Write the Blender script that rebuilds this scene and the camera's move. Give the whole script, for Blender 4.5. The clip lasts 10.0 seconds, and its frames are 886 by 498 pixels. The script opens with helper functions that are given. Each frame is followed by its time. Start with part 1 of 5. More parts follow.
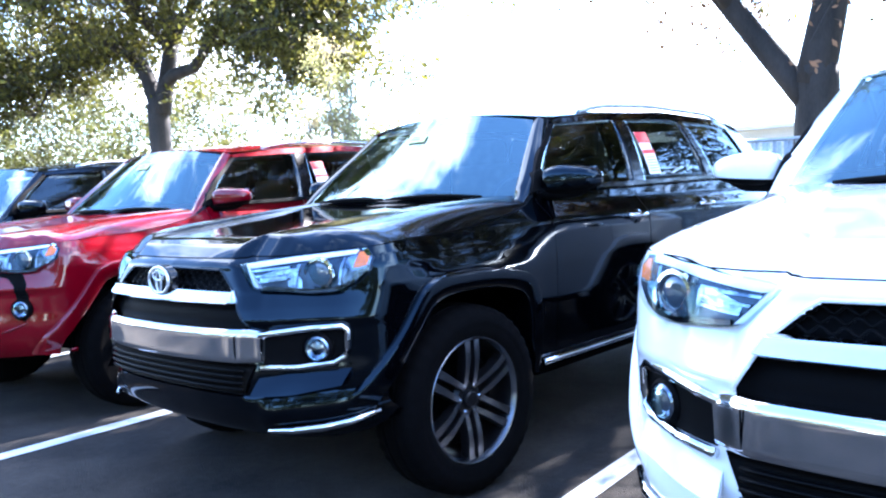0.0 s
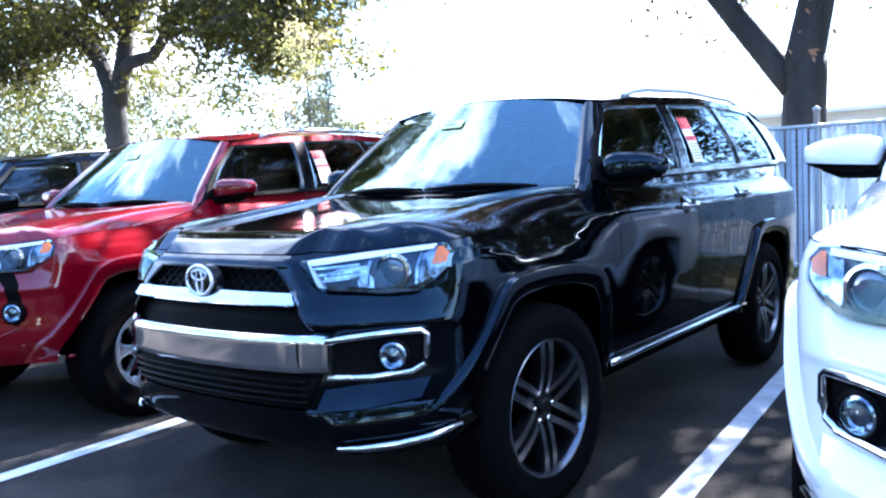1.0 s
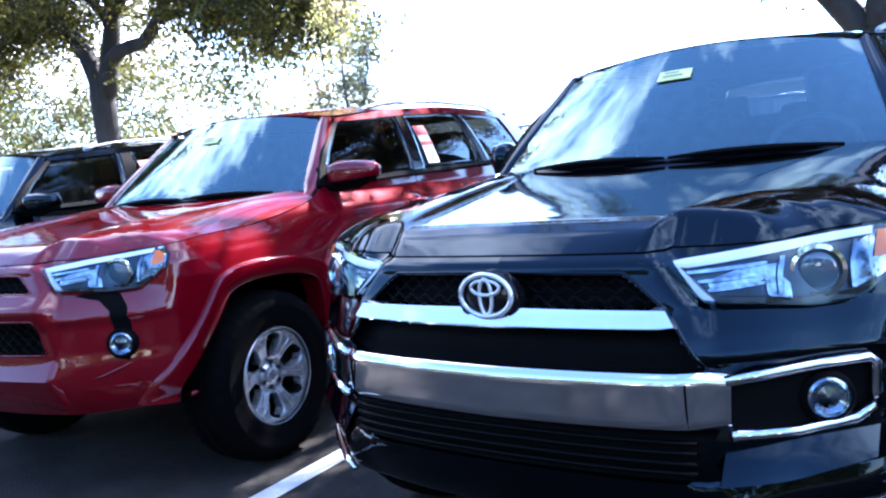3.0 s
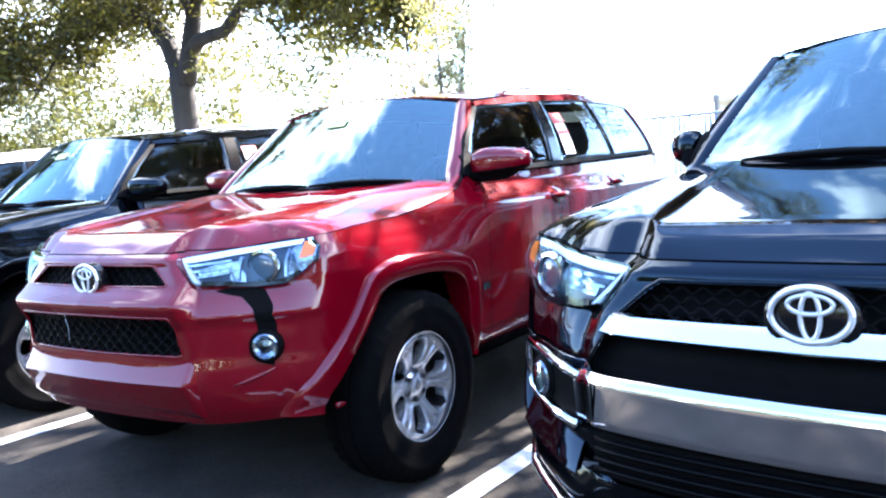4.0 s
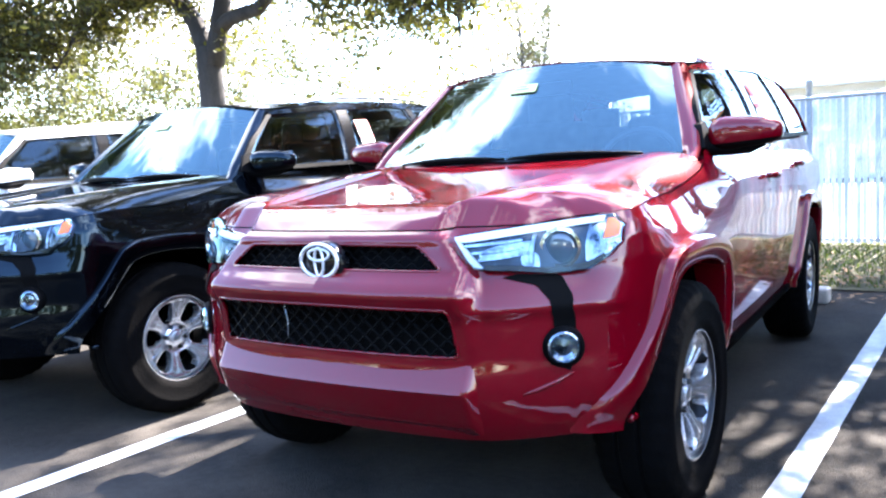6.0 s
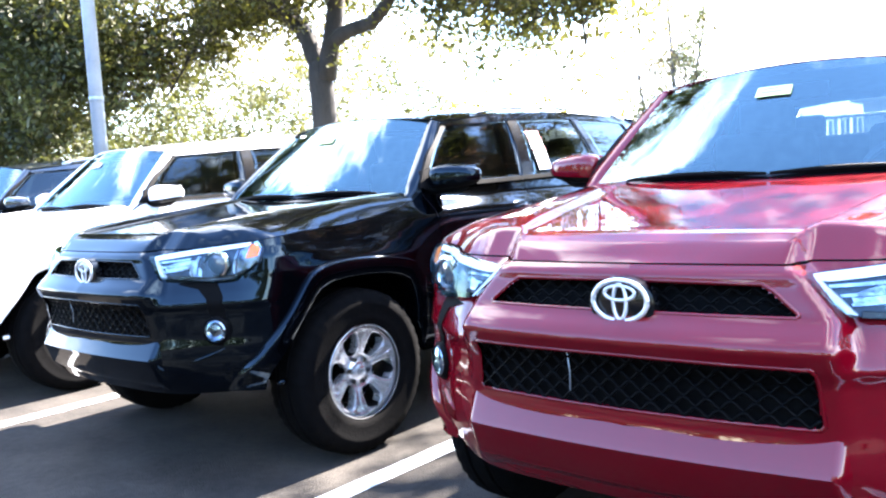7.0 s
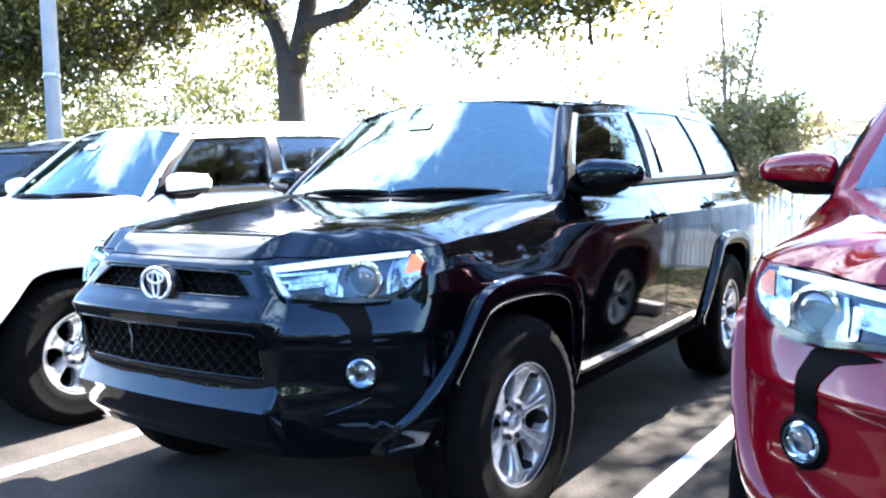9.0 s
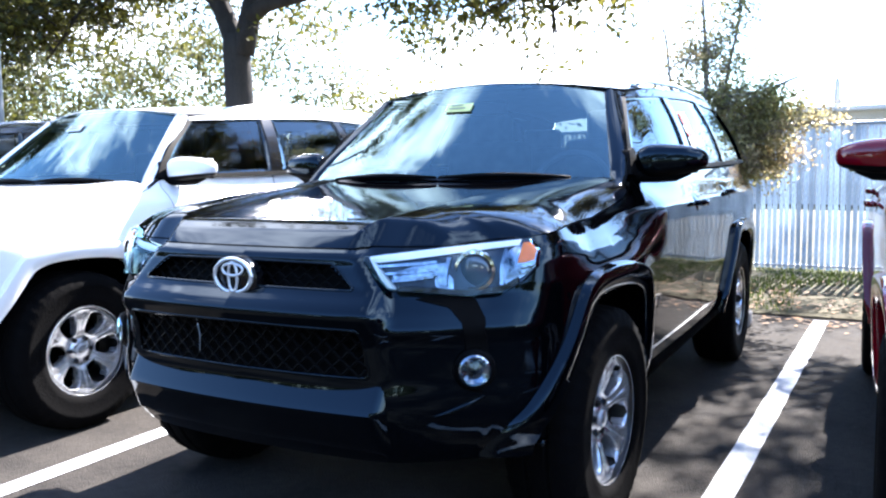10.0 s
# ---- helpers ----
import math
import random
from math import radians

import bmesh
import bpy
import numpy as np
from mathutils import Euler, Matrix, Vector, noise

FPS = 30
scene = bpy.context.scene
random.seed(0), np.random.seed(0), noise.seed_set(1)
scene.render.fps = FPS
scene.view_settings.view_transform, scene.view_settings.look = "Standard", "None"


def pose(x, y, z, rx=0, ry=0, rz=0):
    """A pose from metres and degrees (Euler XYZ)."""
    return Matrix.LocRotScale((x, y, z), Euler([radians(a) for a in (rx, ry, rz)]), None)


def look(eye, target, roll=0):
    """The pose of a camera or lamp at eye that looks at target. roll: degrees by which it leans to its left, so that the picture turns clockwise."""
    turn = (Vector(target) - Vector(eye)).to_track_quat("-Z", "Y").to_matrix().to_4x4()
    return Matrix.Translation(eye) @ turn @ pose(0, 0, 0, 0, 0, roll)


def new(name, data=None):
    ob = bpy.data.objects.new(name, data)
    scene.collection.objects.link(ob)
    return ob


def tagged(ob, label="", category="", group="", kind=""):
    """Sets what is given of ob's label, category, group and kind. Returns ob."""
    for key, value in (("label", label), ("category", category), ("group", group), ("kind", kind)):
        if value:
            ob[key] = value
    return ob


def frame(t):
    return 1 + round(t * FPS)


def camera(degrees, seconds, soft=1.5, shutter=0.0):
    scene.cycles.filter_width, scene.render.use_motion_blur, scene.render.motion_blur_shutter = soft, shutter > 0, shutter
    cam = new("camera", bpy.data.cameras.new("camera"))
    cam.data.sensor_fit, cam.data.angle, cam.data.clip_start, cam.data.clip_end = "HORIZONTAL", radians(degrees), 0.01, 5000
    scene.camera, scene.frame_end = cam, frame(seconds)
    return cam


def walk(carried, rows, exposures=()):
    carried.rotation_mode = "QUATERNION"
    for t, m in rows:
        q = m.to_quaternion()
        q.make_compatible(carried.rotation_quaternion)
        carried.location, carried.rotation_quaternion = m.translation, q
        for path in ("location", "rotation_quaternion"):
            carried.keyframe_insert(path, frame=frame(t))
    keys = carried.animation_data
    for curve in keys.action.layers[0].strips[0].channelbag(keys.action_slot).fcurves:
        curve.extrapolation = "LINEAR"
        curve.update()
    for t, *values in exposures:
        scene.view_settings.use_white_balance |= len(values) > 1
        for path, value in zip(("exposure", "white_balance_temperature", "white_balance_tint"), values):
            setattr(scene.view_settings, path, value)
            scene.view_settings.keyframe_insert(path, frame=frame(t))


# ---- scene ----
LENS = 57.6
PATH = [
    (0.0, 2.763, -2.731, 1.230, 36.78, -3.79, 2.47),
    (0.2, 2.663, -2.710, 1.233, 37.09, -4.54, 1.87),
    (0.5, 2.502, -2.714, 1.222, 38.19, -4.06, -0.61),
    (0.7, 2.395, -2.713, 1.220, 35.55, -4.77, 0.88),
    (1.0, 2.210, -2.743, 1.231, 33.19, -4.42, 2.67),
    (1.2, 2.092, -2.720, 1.241, 30.51, -6.17, 2.03),
    (1.5, 1.898, -2.653, 1.238, 27.09, -6.39, 3.31),
    (1.7, 1.775, -2.621, 1.248, 25.79, -6.13, 4.66),
    (2.0, 1.572, -2.624, 1.245, 25.36, -6.88, 0.70),
    (2.2, 1.417, -2.637, 1.245, 25.56, -8.12, 3.29),
    (2.5, 1.214, -2.663, 1.245, 24.89, -8.41, 4.96),
    (2.7, 1.065, -2.647, 1.242, 26.63, -7.34, 2.27),
    (3.0, 0.862, -2.549, 1.255, 30.94, -5.66, 5.25),
    (4.3, 0.051, -2.432, 1.251, 35.55, -5.13, 3.56),
    (4.5, -0.070, -2.433, 1.254, 35.26, -3.08, 3.38),
    (4.7, -0.177, -2.454, 1.251, 35.90, -4.54, 1.01),
    (5.0, -0.324, -2.495, 1.234, 33.53, -6.19, -0.36),
    (5.2, -0.421, -2.526, 1.229, 31.14, -6.29, 0.62),
    (5.5, -0.578, -2.587, 1.222, 29.57, -8.76, 0.05),
    (5.7, -0.684, -2.595, 1.218, 29.55, -9.10, -0.53),
    (6.0, -0.887, -2.566, 1.221, 34.12, -6.12, 2.97),
    (6.2, -1.046, -2.541, 1.230, 36.40, -5.07, 2.80),
    (7.3, -1.834, -2.539, 1.272, 40.87, -4.62, 4.08),
    (7.5, -1.970, -2.529, 1.279, 39.66, -3.82, 5.71),
    (7.7, -2.128, -2.513, 1.276, 38.35, -4.42, 3.27),
    (8.0, -2.326, -2.506, 1.260, 35.87, -4.09, 3.91),
    (8.2, -2.444, -2.490, 1.252, 33.91, -3.77, 3.91),
    (8.5, -2.642, -2.469, 1.254, 32.67, -5.29, -0.14),
    (8.7, -2.767, -2.473, 1.254, 32.86, -5.25, -0.26),
    (9.0, -2.963, -2.436, 1.250, 34.77, -4.55, 0.96),
    (9.2, -3.071, -2.441, 1.244, 33.66, -5.70, -0.57),
    (9.5, -3.235, -2.488, 1.243, 29.98, -5.27, 1.14),
    (9.7, -3.352, -2.542, 1.242, 29.53, -5.00, 3.00),
    (10.0, -3.516, -2.589, 1.242, 29.44, -5.41, 0.72),
]
EXPOSURE = [(0.0, 3.98, 5600, 17), (0.5, 4.01, 5600, 17), (1.0, 3.63, 5550, 17), (1.5, 3.88, 5550, 18), (2.0, 3.90, 5550, 19), (2.5, 3.95, 5550, 20), (3.0, 3.31, 5450, 20),
            (4.3, 4.22, 6250, 16), (4.7, 4.09, 6250, 16), (5.0, 3.89, 6250, 16), (5.5, 4.11, 6200, 16), (6.0, 4.15, 6200, 16), (7.5, 4.39, 6300, 14), (8.5, 4.22, 6300, 13), (9.5, 3.82, 6050, 15), (10.0, 3.12, 5950, 15)]
cam = camera(LENS, 10.0, soft=2.2)
walk(cam, [(t, pose(x, y, z, 90 + pitch, roll, yaw)) for t, x, y, z, yaw, pitch, roll in PATH], EXPOSURE)

# ---- sky and sun ----
SUN_TO = Vector((0.09, 1.0, 0.86)).normalized()      # towards the sun, behind the parked cars
world = bpy.data.worlds.new("sky")
scene.world = world
world.use_nodes = True
wt = world.node_tree
wt.nodes.clear()


def wnode(kind, **inputs):
    n = wt.nodes.new(kind)
    for k, v in inputs.items():
        n.inputs[k].default_value = v
    return n


w_out = wnode("ShaderNodeOutputWorld")
w_bg = wnode("ShaderNodeBackground", Strength=0.095)
sky = wnode("ShaderNodeTexSky")
sky.sky_type, sky.sun_disc = "NISHITA", False
sky.sun_elevation = math.asin(SUN_TO.z)
sky.sun_rotation = math.atan2(SUN_TO.x, SUN_TO.y)
sky.air_density, sky.dust_density, sky.ozone_density = 1.1, 0.05, 4.0
w_co = wnode("ShaderNodeTexCoord")
w_map = wnode("ShaderNodeMapping")
w_map.inputs["Scale"].default_value = (1.0, 1.0, 1.7)
w_map.inputs["Location"].default_value = (-5.56, 0.9, -3.05)
w_noise = wnode("ShaderNodeTexNoise", Scale=2.0, Detail=8.0, Roughness=0.62)
w_ramp = wnode("ShaderNodeValToRGB")
w_ramp.color_ramp.elements[0].position, w_ramp.color_ramp.elements[1].position = 0.495, 0.625
w_mix = wnode("ShaderNodeMix")
w_mix.data_type = "RGBA"
w_mix.inputs[7].default_value = (9.4, 9.9, 10.5, 1)
wt.links.new(w_co.outputs["Generated"], w_map.inputs["Vector"])
wt.links.new(w_map.outputs["Vector"], w_noise.inputs["Vector"])
wt.links.new(w_noise.outputs["Fac"], w_ramp.inputs["Fac"])
w_sep = wnode("ShaderNodeSeparateXYZ")
w_clear = wnode("ShaderNodeMapRange")                      # the clouds thin out away from the sun
w_clear.inputs["From Min"].default_value, w_clear.inputs["From Max"].default_value = -0.50, -0.10
w_part = wnode("ShaderNodeMath")
w_part.operation = "MULTIPLY"
wt.links.new(w_co.outputs["Generated"], w_sep.inputs[0])
wt.links.new(w_sep.outputs["Y"], w_clear.inputs["Value"])
wt.links.new(w_ramp.outputs["Color"], w_part.inputs[0])
wt.links.new(w_clear.outputs[0], w_part.inputs[1])
wt.links.new(w_part.outputs[0], w_mix.inputs[0])
wt.links.new(sky.outputs["Color"], w_mix.inputs[6])
wt.links.new(w_mix.outputs[2], w_bg.inputs["Color"])
wt.links.new(w_bg.outputs["Background"], w_out.inputs["Surface"])

sun = new("sun", bpy.data.lights.new("sun", "SUN"))
sun.data.energy, sun.data.angle, sun.data.color = 5.0, radians(0.55), (1.0, 0.92, 0.80)
sun.matrix_world = look(SUN_TO * 60, (0, 0, 0))

# ---- materials ----


def rgb(c):
    return (*c, 1.0)


def material(name, color, rough=0.5, metal=0.0, coat=0.0, var=0.0, scale=8.0, color2=None, bump=0.0, bump_scale=60.0,
             spec=0.5, trans=0.0, ior=1.45, coat_ior=1.5, per_object=0.0, per_island=0.0, rough_var=0.0, thin=0.0, alpha=1.0, stretch=(1, 1, 1), gloss_tint=None):
    """A principled surface with variation of colour at two scales and a fine relief."""
    m = bpy.data.materials.new(name)
    m.use_nodes = True
    t = m.node_tree
    b = t.nodes["Principled BSDF"]
    for k, v in (("Base Color", rgb(color)), ("Roughness", rough), ("Metallic", metal), ("Coat Weight", coat), ("Coat Roughness", 0.04),
                 ("Specular IOR Level", spec), ("Transmission Weight", trans), ("IOR", ior), ("Coat IOR", coat_ior), ("Alpha", alpha)):
        b.inputs[k].default_value = v
    if gloss_tint:
        b.inputs["Specular Tint"].default_value = rgb(gloss_tint)
    link = t.links.new
    co = t.nodes.new("ShaderNodeTexCoord")
    mp = t.nodes.new("ShaderNodeMapping")
    mp.inputs["Scale"].default_value = stretch
    link(co.outputs["Object"], mp.inputs["Vector"])
    last = None
    if var or color2:
        n1 = t.nodes.new("ShaderNodeTexNoise")
        n1.inputs["Scale"].default_value, n1.inputs["Detail"].default_value = scale, 6.0
        n2 = t.nodes.new("ShaderNodeTexNoise")
        n2.inputs["Scale"].default_value, n2.inputs["Detail"].default_value = scale * 11, 4.0
        link(mp.outputs["Vector"], n1.inputs["Vector"])
        link(mp.outputs["Vector"], n2.inputs["Vector"])
        ma = t.nodes.new("ShaderNodeMath")
        ma.operation = "MULTIPLY_ADD"
        ma.inputs[1].default_value = 0.45
        link(n2.outputs["Fac"], ma.inputs[0])
        link(n1.outputs["Fac"], ma.inputs[2])
        rp = t.nodes.new("ShaderNodeValToRGB")
        lo, hi = rp.color_ramp.elements
        lo.position, hi.position = 0.5, 0.95
        second = color2 or [c * (1 - var) for c in color]
        lo.color, hi.color = rgb(second), rgb(color)
        link(ma.outputs[0], rp.inputs["Fac"])
        last = rp.outputs["Color"]
        if rough_var:
            mr = t.nodes.new("ShaderNodeMapRange")
            mr.inputs["To Min"].default_value, mr.inputs["To Max"].default_value = rough - rough_var, rough + rough_var
            link(n1.outputs["Fac"], mr.inputs["Value"])
            link(mr.outputs["Result"], b.inputs["Roughness"])
    for amount, source, output in ((per_object, "ShaderNodeObjectInfo", "Random"), (per_island, "ShaderNodeNewGeometry", "Random Per Island")):
        if amount:
            src = t.nodes.new(source)
            mr = t.nodes.new("ShaderNodeMapRange")
            mr.inputs["To Min"].default_value, mr.inputs["To Max"].default_value = 1 - amount, 1 + amount
            link(src.outputs[output], mr.inputs["Value"])
            hs = t.nodes.new("ShaderNodeHueSaturation")
            link(mr.outputs["Result"], hs.inputs["Value"])
            hs.inputs["Color"].default_value = rgb(color)
            if last:
                link(last, hs.inputs["Color"])
            last = hs.outputs["Color"]
    if last:
        link(last, b.inputs["Base Color"])
    if thin:                                             # lets light through, as leaves and thin sheets do
        tl = t.nodes.new("ShaderNodeBsdfTranslucent")
        tl.inputs["Color"].default_value = rgb(color)
        if last:
            link(last, tl.inputs["Color"])
        mx = t.nodes.new("ShaderNodeMixShader")
        mx.inputs[0].default_value = thin
        link(b.outputs[0], mx.inputs[1])
        link(tl.outputs[0], mx.inputs[2])
        link(mx.outputs[0], t.nodes["Material Output"].inputs["Surface"])
    if bump:
        nb = t.nodes.new("ShaderNodeTexNoise")
        nb.inputs["Scale"].default_value, nb.inputs["Detail"].default_value = bump_scale, 5.0
        bp = t.nodes.new("ShaderNodeBump")
        bp.inputs["Strength"].default_value, bp.inputs["Distance"].default_value = bump, 0.01
        link(mp.outputs["Vector"], nb.inputs["Vector"])
        link(nb.outputs["Fac"], bp.inputs["Height"])
        link(bp.outputs["Normal"], b.inputs["Normal"])
    return m


def glass(name, tint, rough=0.0, clear=0.75, gloss=(0.62, 0.94, 1.0)):
    """Thin sheet glass: a tinted see-through sheet with a mirror coat."""
    m = bpy.data.materials.new(name)
    m.use_nodes = True
    t = m.node_tree
    t.nodes.clear()
    out = t.nodes.new("ShaderNodeOutputMaterial")
    see = t.nodes.new("ShaderNodeBsdfTransparent")
    see.inputs["Color"].default_value = rgb(tint)
    gl = t.nodes.new("ShaderNodeBsdfGlossy")
    gl.inputs["Roughness"].default_value = rough
    gl.inputs["Color"].default_value = rgb(gloss)
    fr = t.nodes.new("ShaderNodeFresnel")
    fr.inputs["IOR"].default_value = clear
    mix = t.nodes.new("ShaderNodeMixShader")
    t.links.new(fr.outputs[0], mix.inputs[0])
    t.links.new(see.outputs[0], mix.inputs[1])
    t.links.new(gl.outputs[0], mix.inputs[2])
    t.links.new(mix.outputs[0], out.inputs["Surface"])
    return m


PAINT_BLACK = material("black_paint", (0.0006, 0.0007, 0.0012), 0.045, var=0.3, scale=3.0, spec=0.5, ior=1.38, gloss_tint=(0.54, 0.77, 1.0))
PAINT_RED = material("red_paint", (0.128, 0.0005, 0.005), 0.36, metal=0.15, coat=1.0, var=0.12, scale=2.5, spec=0.0, coat_ior=1.52)
PAINT_WHITE = material("white_paint", (0.80, 0.81, 0.82), 0.25, coat=1.0, var=0.03, scale=2.0)
PAINT_GREY = material("dark_blue_paint", (0.018, 0.024, 0.034), 0.16, coat=1.0, var=0.2, scale=3.0)
CHROME = material("chrome", (0.72, 0.73, 0.74), 0.07, metal=1.0, var=0.08, scale=5.0)
SILVER = material("silver_alloy", (0.66, 0.68, 0.72), 0.27, metal=0.85, var=0.15, scale=20.0)
DARK_ALLOY = material("dark_alloy", (0.006, 0.006, 0.007), 0.3, metal=0.4, var=0.2, scale=20.0)
MACHINED = material("machined_alloy", (0.17, 0.18, 0.20), 0.26, metal=0.95, var=0.12, scale=30.0)
RUBBER = material("tyre_rubber", (0.0022, 0.0022, 0.0025), 0.85, spec=0.05, var=0.4, scale=14.0, bump=0.3, bump_scale=120.0)
PLASTIC = material("black_plastic", (0.002, 0.002, 0.0023), 0.6, spec=0.05, var=0.3, scale=18.0, bump=0.1, bump_scale=400.0)
GLOSS_BLACK = material("gloss_black_trim", (0.004, 0.004, 0.005), 0.15, coat=0.4, spec=0.2, var=0.2, scale=5.0)
# near-black: shade of wells, gaps and underside is put into the colour
SHADE_BLACK = material("deep_shade_black", (0.001, 0.001, 0.001), 0.95, spec=0.02, var=0.4, scale=9.0)
GRILLE = material("grille_black", (0.0014, 0.0014, 0.0016), 0.42, spec=0.07, var=0.3, scale=18.0)
BADGE = material("bright_badge", (0.74, 0.76, 0.79), 0.28, metal=0.6, coat=0.5, var=0.06, scale=20.0)
CABIN = material("cabin_grey_trim", (0.13, 0.13, 0.14), 0.7, var=0.25, scale=10.0, bump=0.15, bump_scale=200.0)
SEAT = material("grey_seat_cloth", (0.20, 0.195, 0.19), 0.85, var=0.25, scale=14.0, bump=0.2, bump_scale=300.0)
LAMP_BACK = material("lamp_reflector", (0.46, 0.55, 0.68), 0.10, metal=0.95, color2=(0.008, 0.016, 0.030), scale=26.0, bump=0.4, bump_scale=14.0)
LAMP_DARK = material("lamp_housing", (0.030, 0.050, 0.085), 0.22, metal=0.3, var=0.6, scale=16.0)
LAMP_WHITE = material("lamp_light_guide", (0.92, 0.93, 0.95), 0.15, var=0.08, scale=20.0)
AMBER = material("amber_reflector", (0.85, 0.17, 0.005), 0.2, coat=0.6, var=0.3, scale=60.0)
PROJ = material("projector_lens", (0.05, 0.075, 0.11), 0.03, coat=1.0, var=0.2, scale=12.0, spec=0.9)
WINDSHIELD = glass("windshield_glass", (0.66, 0.82, 0.88), clear=2.15, gloss=(0.70, 0.96, 1.0))
SIDE_GLASS = glass("door_glass", (0.17, 0.20, 0.19), clear=1.6, gloss=(0.80, 0.90, 0.95))
PRIVACY = glass("privacy_glass", (0.12, 0.13, 0.13), clear=1.6, gloss=(0.80, 0.90, 0.95))
LENS_GLASS = glass("lamp_cover", (0.93, 0.95, 0.96), clear=1.3)
STICKER = material("white_paper", (0.8, 0.8, 0.78), 0.6, var=0.05, scale=30.0)
STICKER_RED = material("red_print", (0.6, 0.05, 0.05), 0.6, var=0.1, scale=30.0)
STICKER_YELLOW = material("yellow_paper", (0.72, 0.78, 0.30), 0.6, var=0.08, scale=30.0)
PRINT = material("grey_print", (0.2, 0.2, 0.21), 0.6, var=0.1, scale=30.0)
ASPHALT = material("asphalt", (0.046, 0.041, 0.036), 0.9, spec=0.12, color2=(0.018, 0.0165, 0.0155), scale=2.6, bump=0.9, bump_scale=110.0, rough_var=0.1)
STRIPE = material("white_road_paint", (0.70, 0.71, 0.72), 0.65, var=0.4, scale=7.0, bump=0.35, bump_scale=150.0)
CONCRETE = material("concrete", (0.42, 0.40, 0.37), 0.85, var=0.3, scale=6.0, bump=0.4, bump_scale=90.0)
SOIL = material("grass_soil", (0.085, 0.068, 0.032), 0.95, color2=(0.045, 0.046, 0.018), scale=2.2, bump=0.6, bump_scale=60.0)
GRASS = material("grass_blades", (0.080, 0.110, 0.018), 0.7, per_island=0.5, var=0.3, scale=3.0, thin=0.5)
LITTER = material("dry_leaves", (0.24, 0.125, 0.05), 0.8, per_island=0.5, var=0.3, scale=4.0)
BARK = material("oak_bark", (0.042, 0.034, 0.028), 0.92, color2=(0.015, 0.012, 0.010), scale=5.0, bump=0.8, bump_scale=22.0, stretch=(1, 1, 0.25))
LEAF = material("oak_leaves", (0.112, 0.105, 0.016), 0.5, per_island=0.65, color2=(0.050, 0.052, 0.011), scale=1.2, thin=0.6)
LEAF_DARK = material("dark_leaves", (0.045, 0.06, 0.02), 0.7, per_island=0.5, var=0.3, scale=0.8, thin=0.15)
LEAF_DRY = material("thin_dry_leaves", (0.24, 0.13, 0.07), 0.6, per_island=0.45, var=0.3, scale=1.5, thin=0.5)
LEAF_OLIVE = material("olive_leaves", (0.072, 0.075, 0.014), 0.55, per_island=0.6, color2=(0.032, 0.036, 0.009), scale=1.0, thin=0.45)
LEAF_PALE = material("pale_yellow_leaves", (0.14, 0.13, 0.04), 0.6, per_island=0.5, color2=(0.09, 0.09, 0.03), scale=0.8, thin=0.55)
BARK_GREY = material("grey_bark", (0.24, 0.21, 0.19), 0.9, color2=(0.12, 0.10, 0.09), scale=9.0, bump=0.4, bump_scale=40.0)
LEAF_SMALL = material("small_tree_leaves", (0.28, 0.31, 0.10), 0.55, per_island=0.4, color2=(0.36, 0.26, 0.18), scale=1.2, thin=0.8)
SLAT = material("white_fence_slat", (0.52, 0.60, 0.68), 0.5, per_object=0.22, var=0.25, scale=3.0, thin=0.38)
STEEL = material("galvanised_steel", (0.42, 0.46, 0.50), 0.45, metal=0.6, var=0.2, scale=12.0)
POLE = material("grey_pole_paint", (0.28, 0.30, 0.33), 0.6, var=0.25, scale=4.0)
CLADDING = material("pale_cladding", (0.85, 0.86, 0.87), 0.6, var=0.1, scale=1.5)

# ---- mesh helpers ----


def mesh(name, verts, faces, mat, smooth=True, sharp=None):
    me = bpy.data.meshes.new(name)
    me.from_pydata([tuple(map(float, v)) for v in verts], [], [tuple(map(int, f)) for f in faces])
    for m in (mat if isinstance(mat, (list, tuple)) else [mat]):
        me.materials.append(m)
    me.validate()
    me.update()
    if smooth:
        me.shade_smooth()
        if sharp:
            me.set_sharp_from_angle(angle=radians(sharp))
    return me


def thing(name, label, category, m=None, group="", kind=""):
    e = new(name)
    e.empty_display_size = 0.2
    if m is not None:
        e.matrix_world = m
    return tagged(e, label, category, group, kind)


def part(name, me, parent, label="", m=None):
    ob = new(name, me)
    ob.parent = parent
    if m is not None:
        ob.matrix_local = m
    return tagged(ob, label)


def grid_faces(n, m, flip=False, off=0):
    """Quads of an n by m grid of vertices."""
    fs = []
    for i in range(n - 1):
        for j in range(m - 1):
            a = off + i * m + j
            q = (a, a + m, a + m + 1, a + 1)
            fs.append(q[::-1] if flip else q)
    return fs


def join(*pieces):
    vs, fs = [], []
    for v, f in pieces:
        o = len(vs)
        vs += [tuple(p) for p in v]
        fs += [tuple(o + k for k in q) for q in f]
    return vs, fs


def mirrored(v, f):
    """The piece and its mirror image across x = 0."""
    return join((v, f), ([(-p[0], p[1], p[2]) for p in v], [q[::-1] for q in f]))


def other_side(v, f):
    return [(-p[0], p[1], p[2]) for p in v], [q[::-1] for q in f]


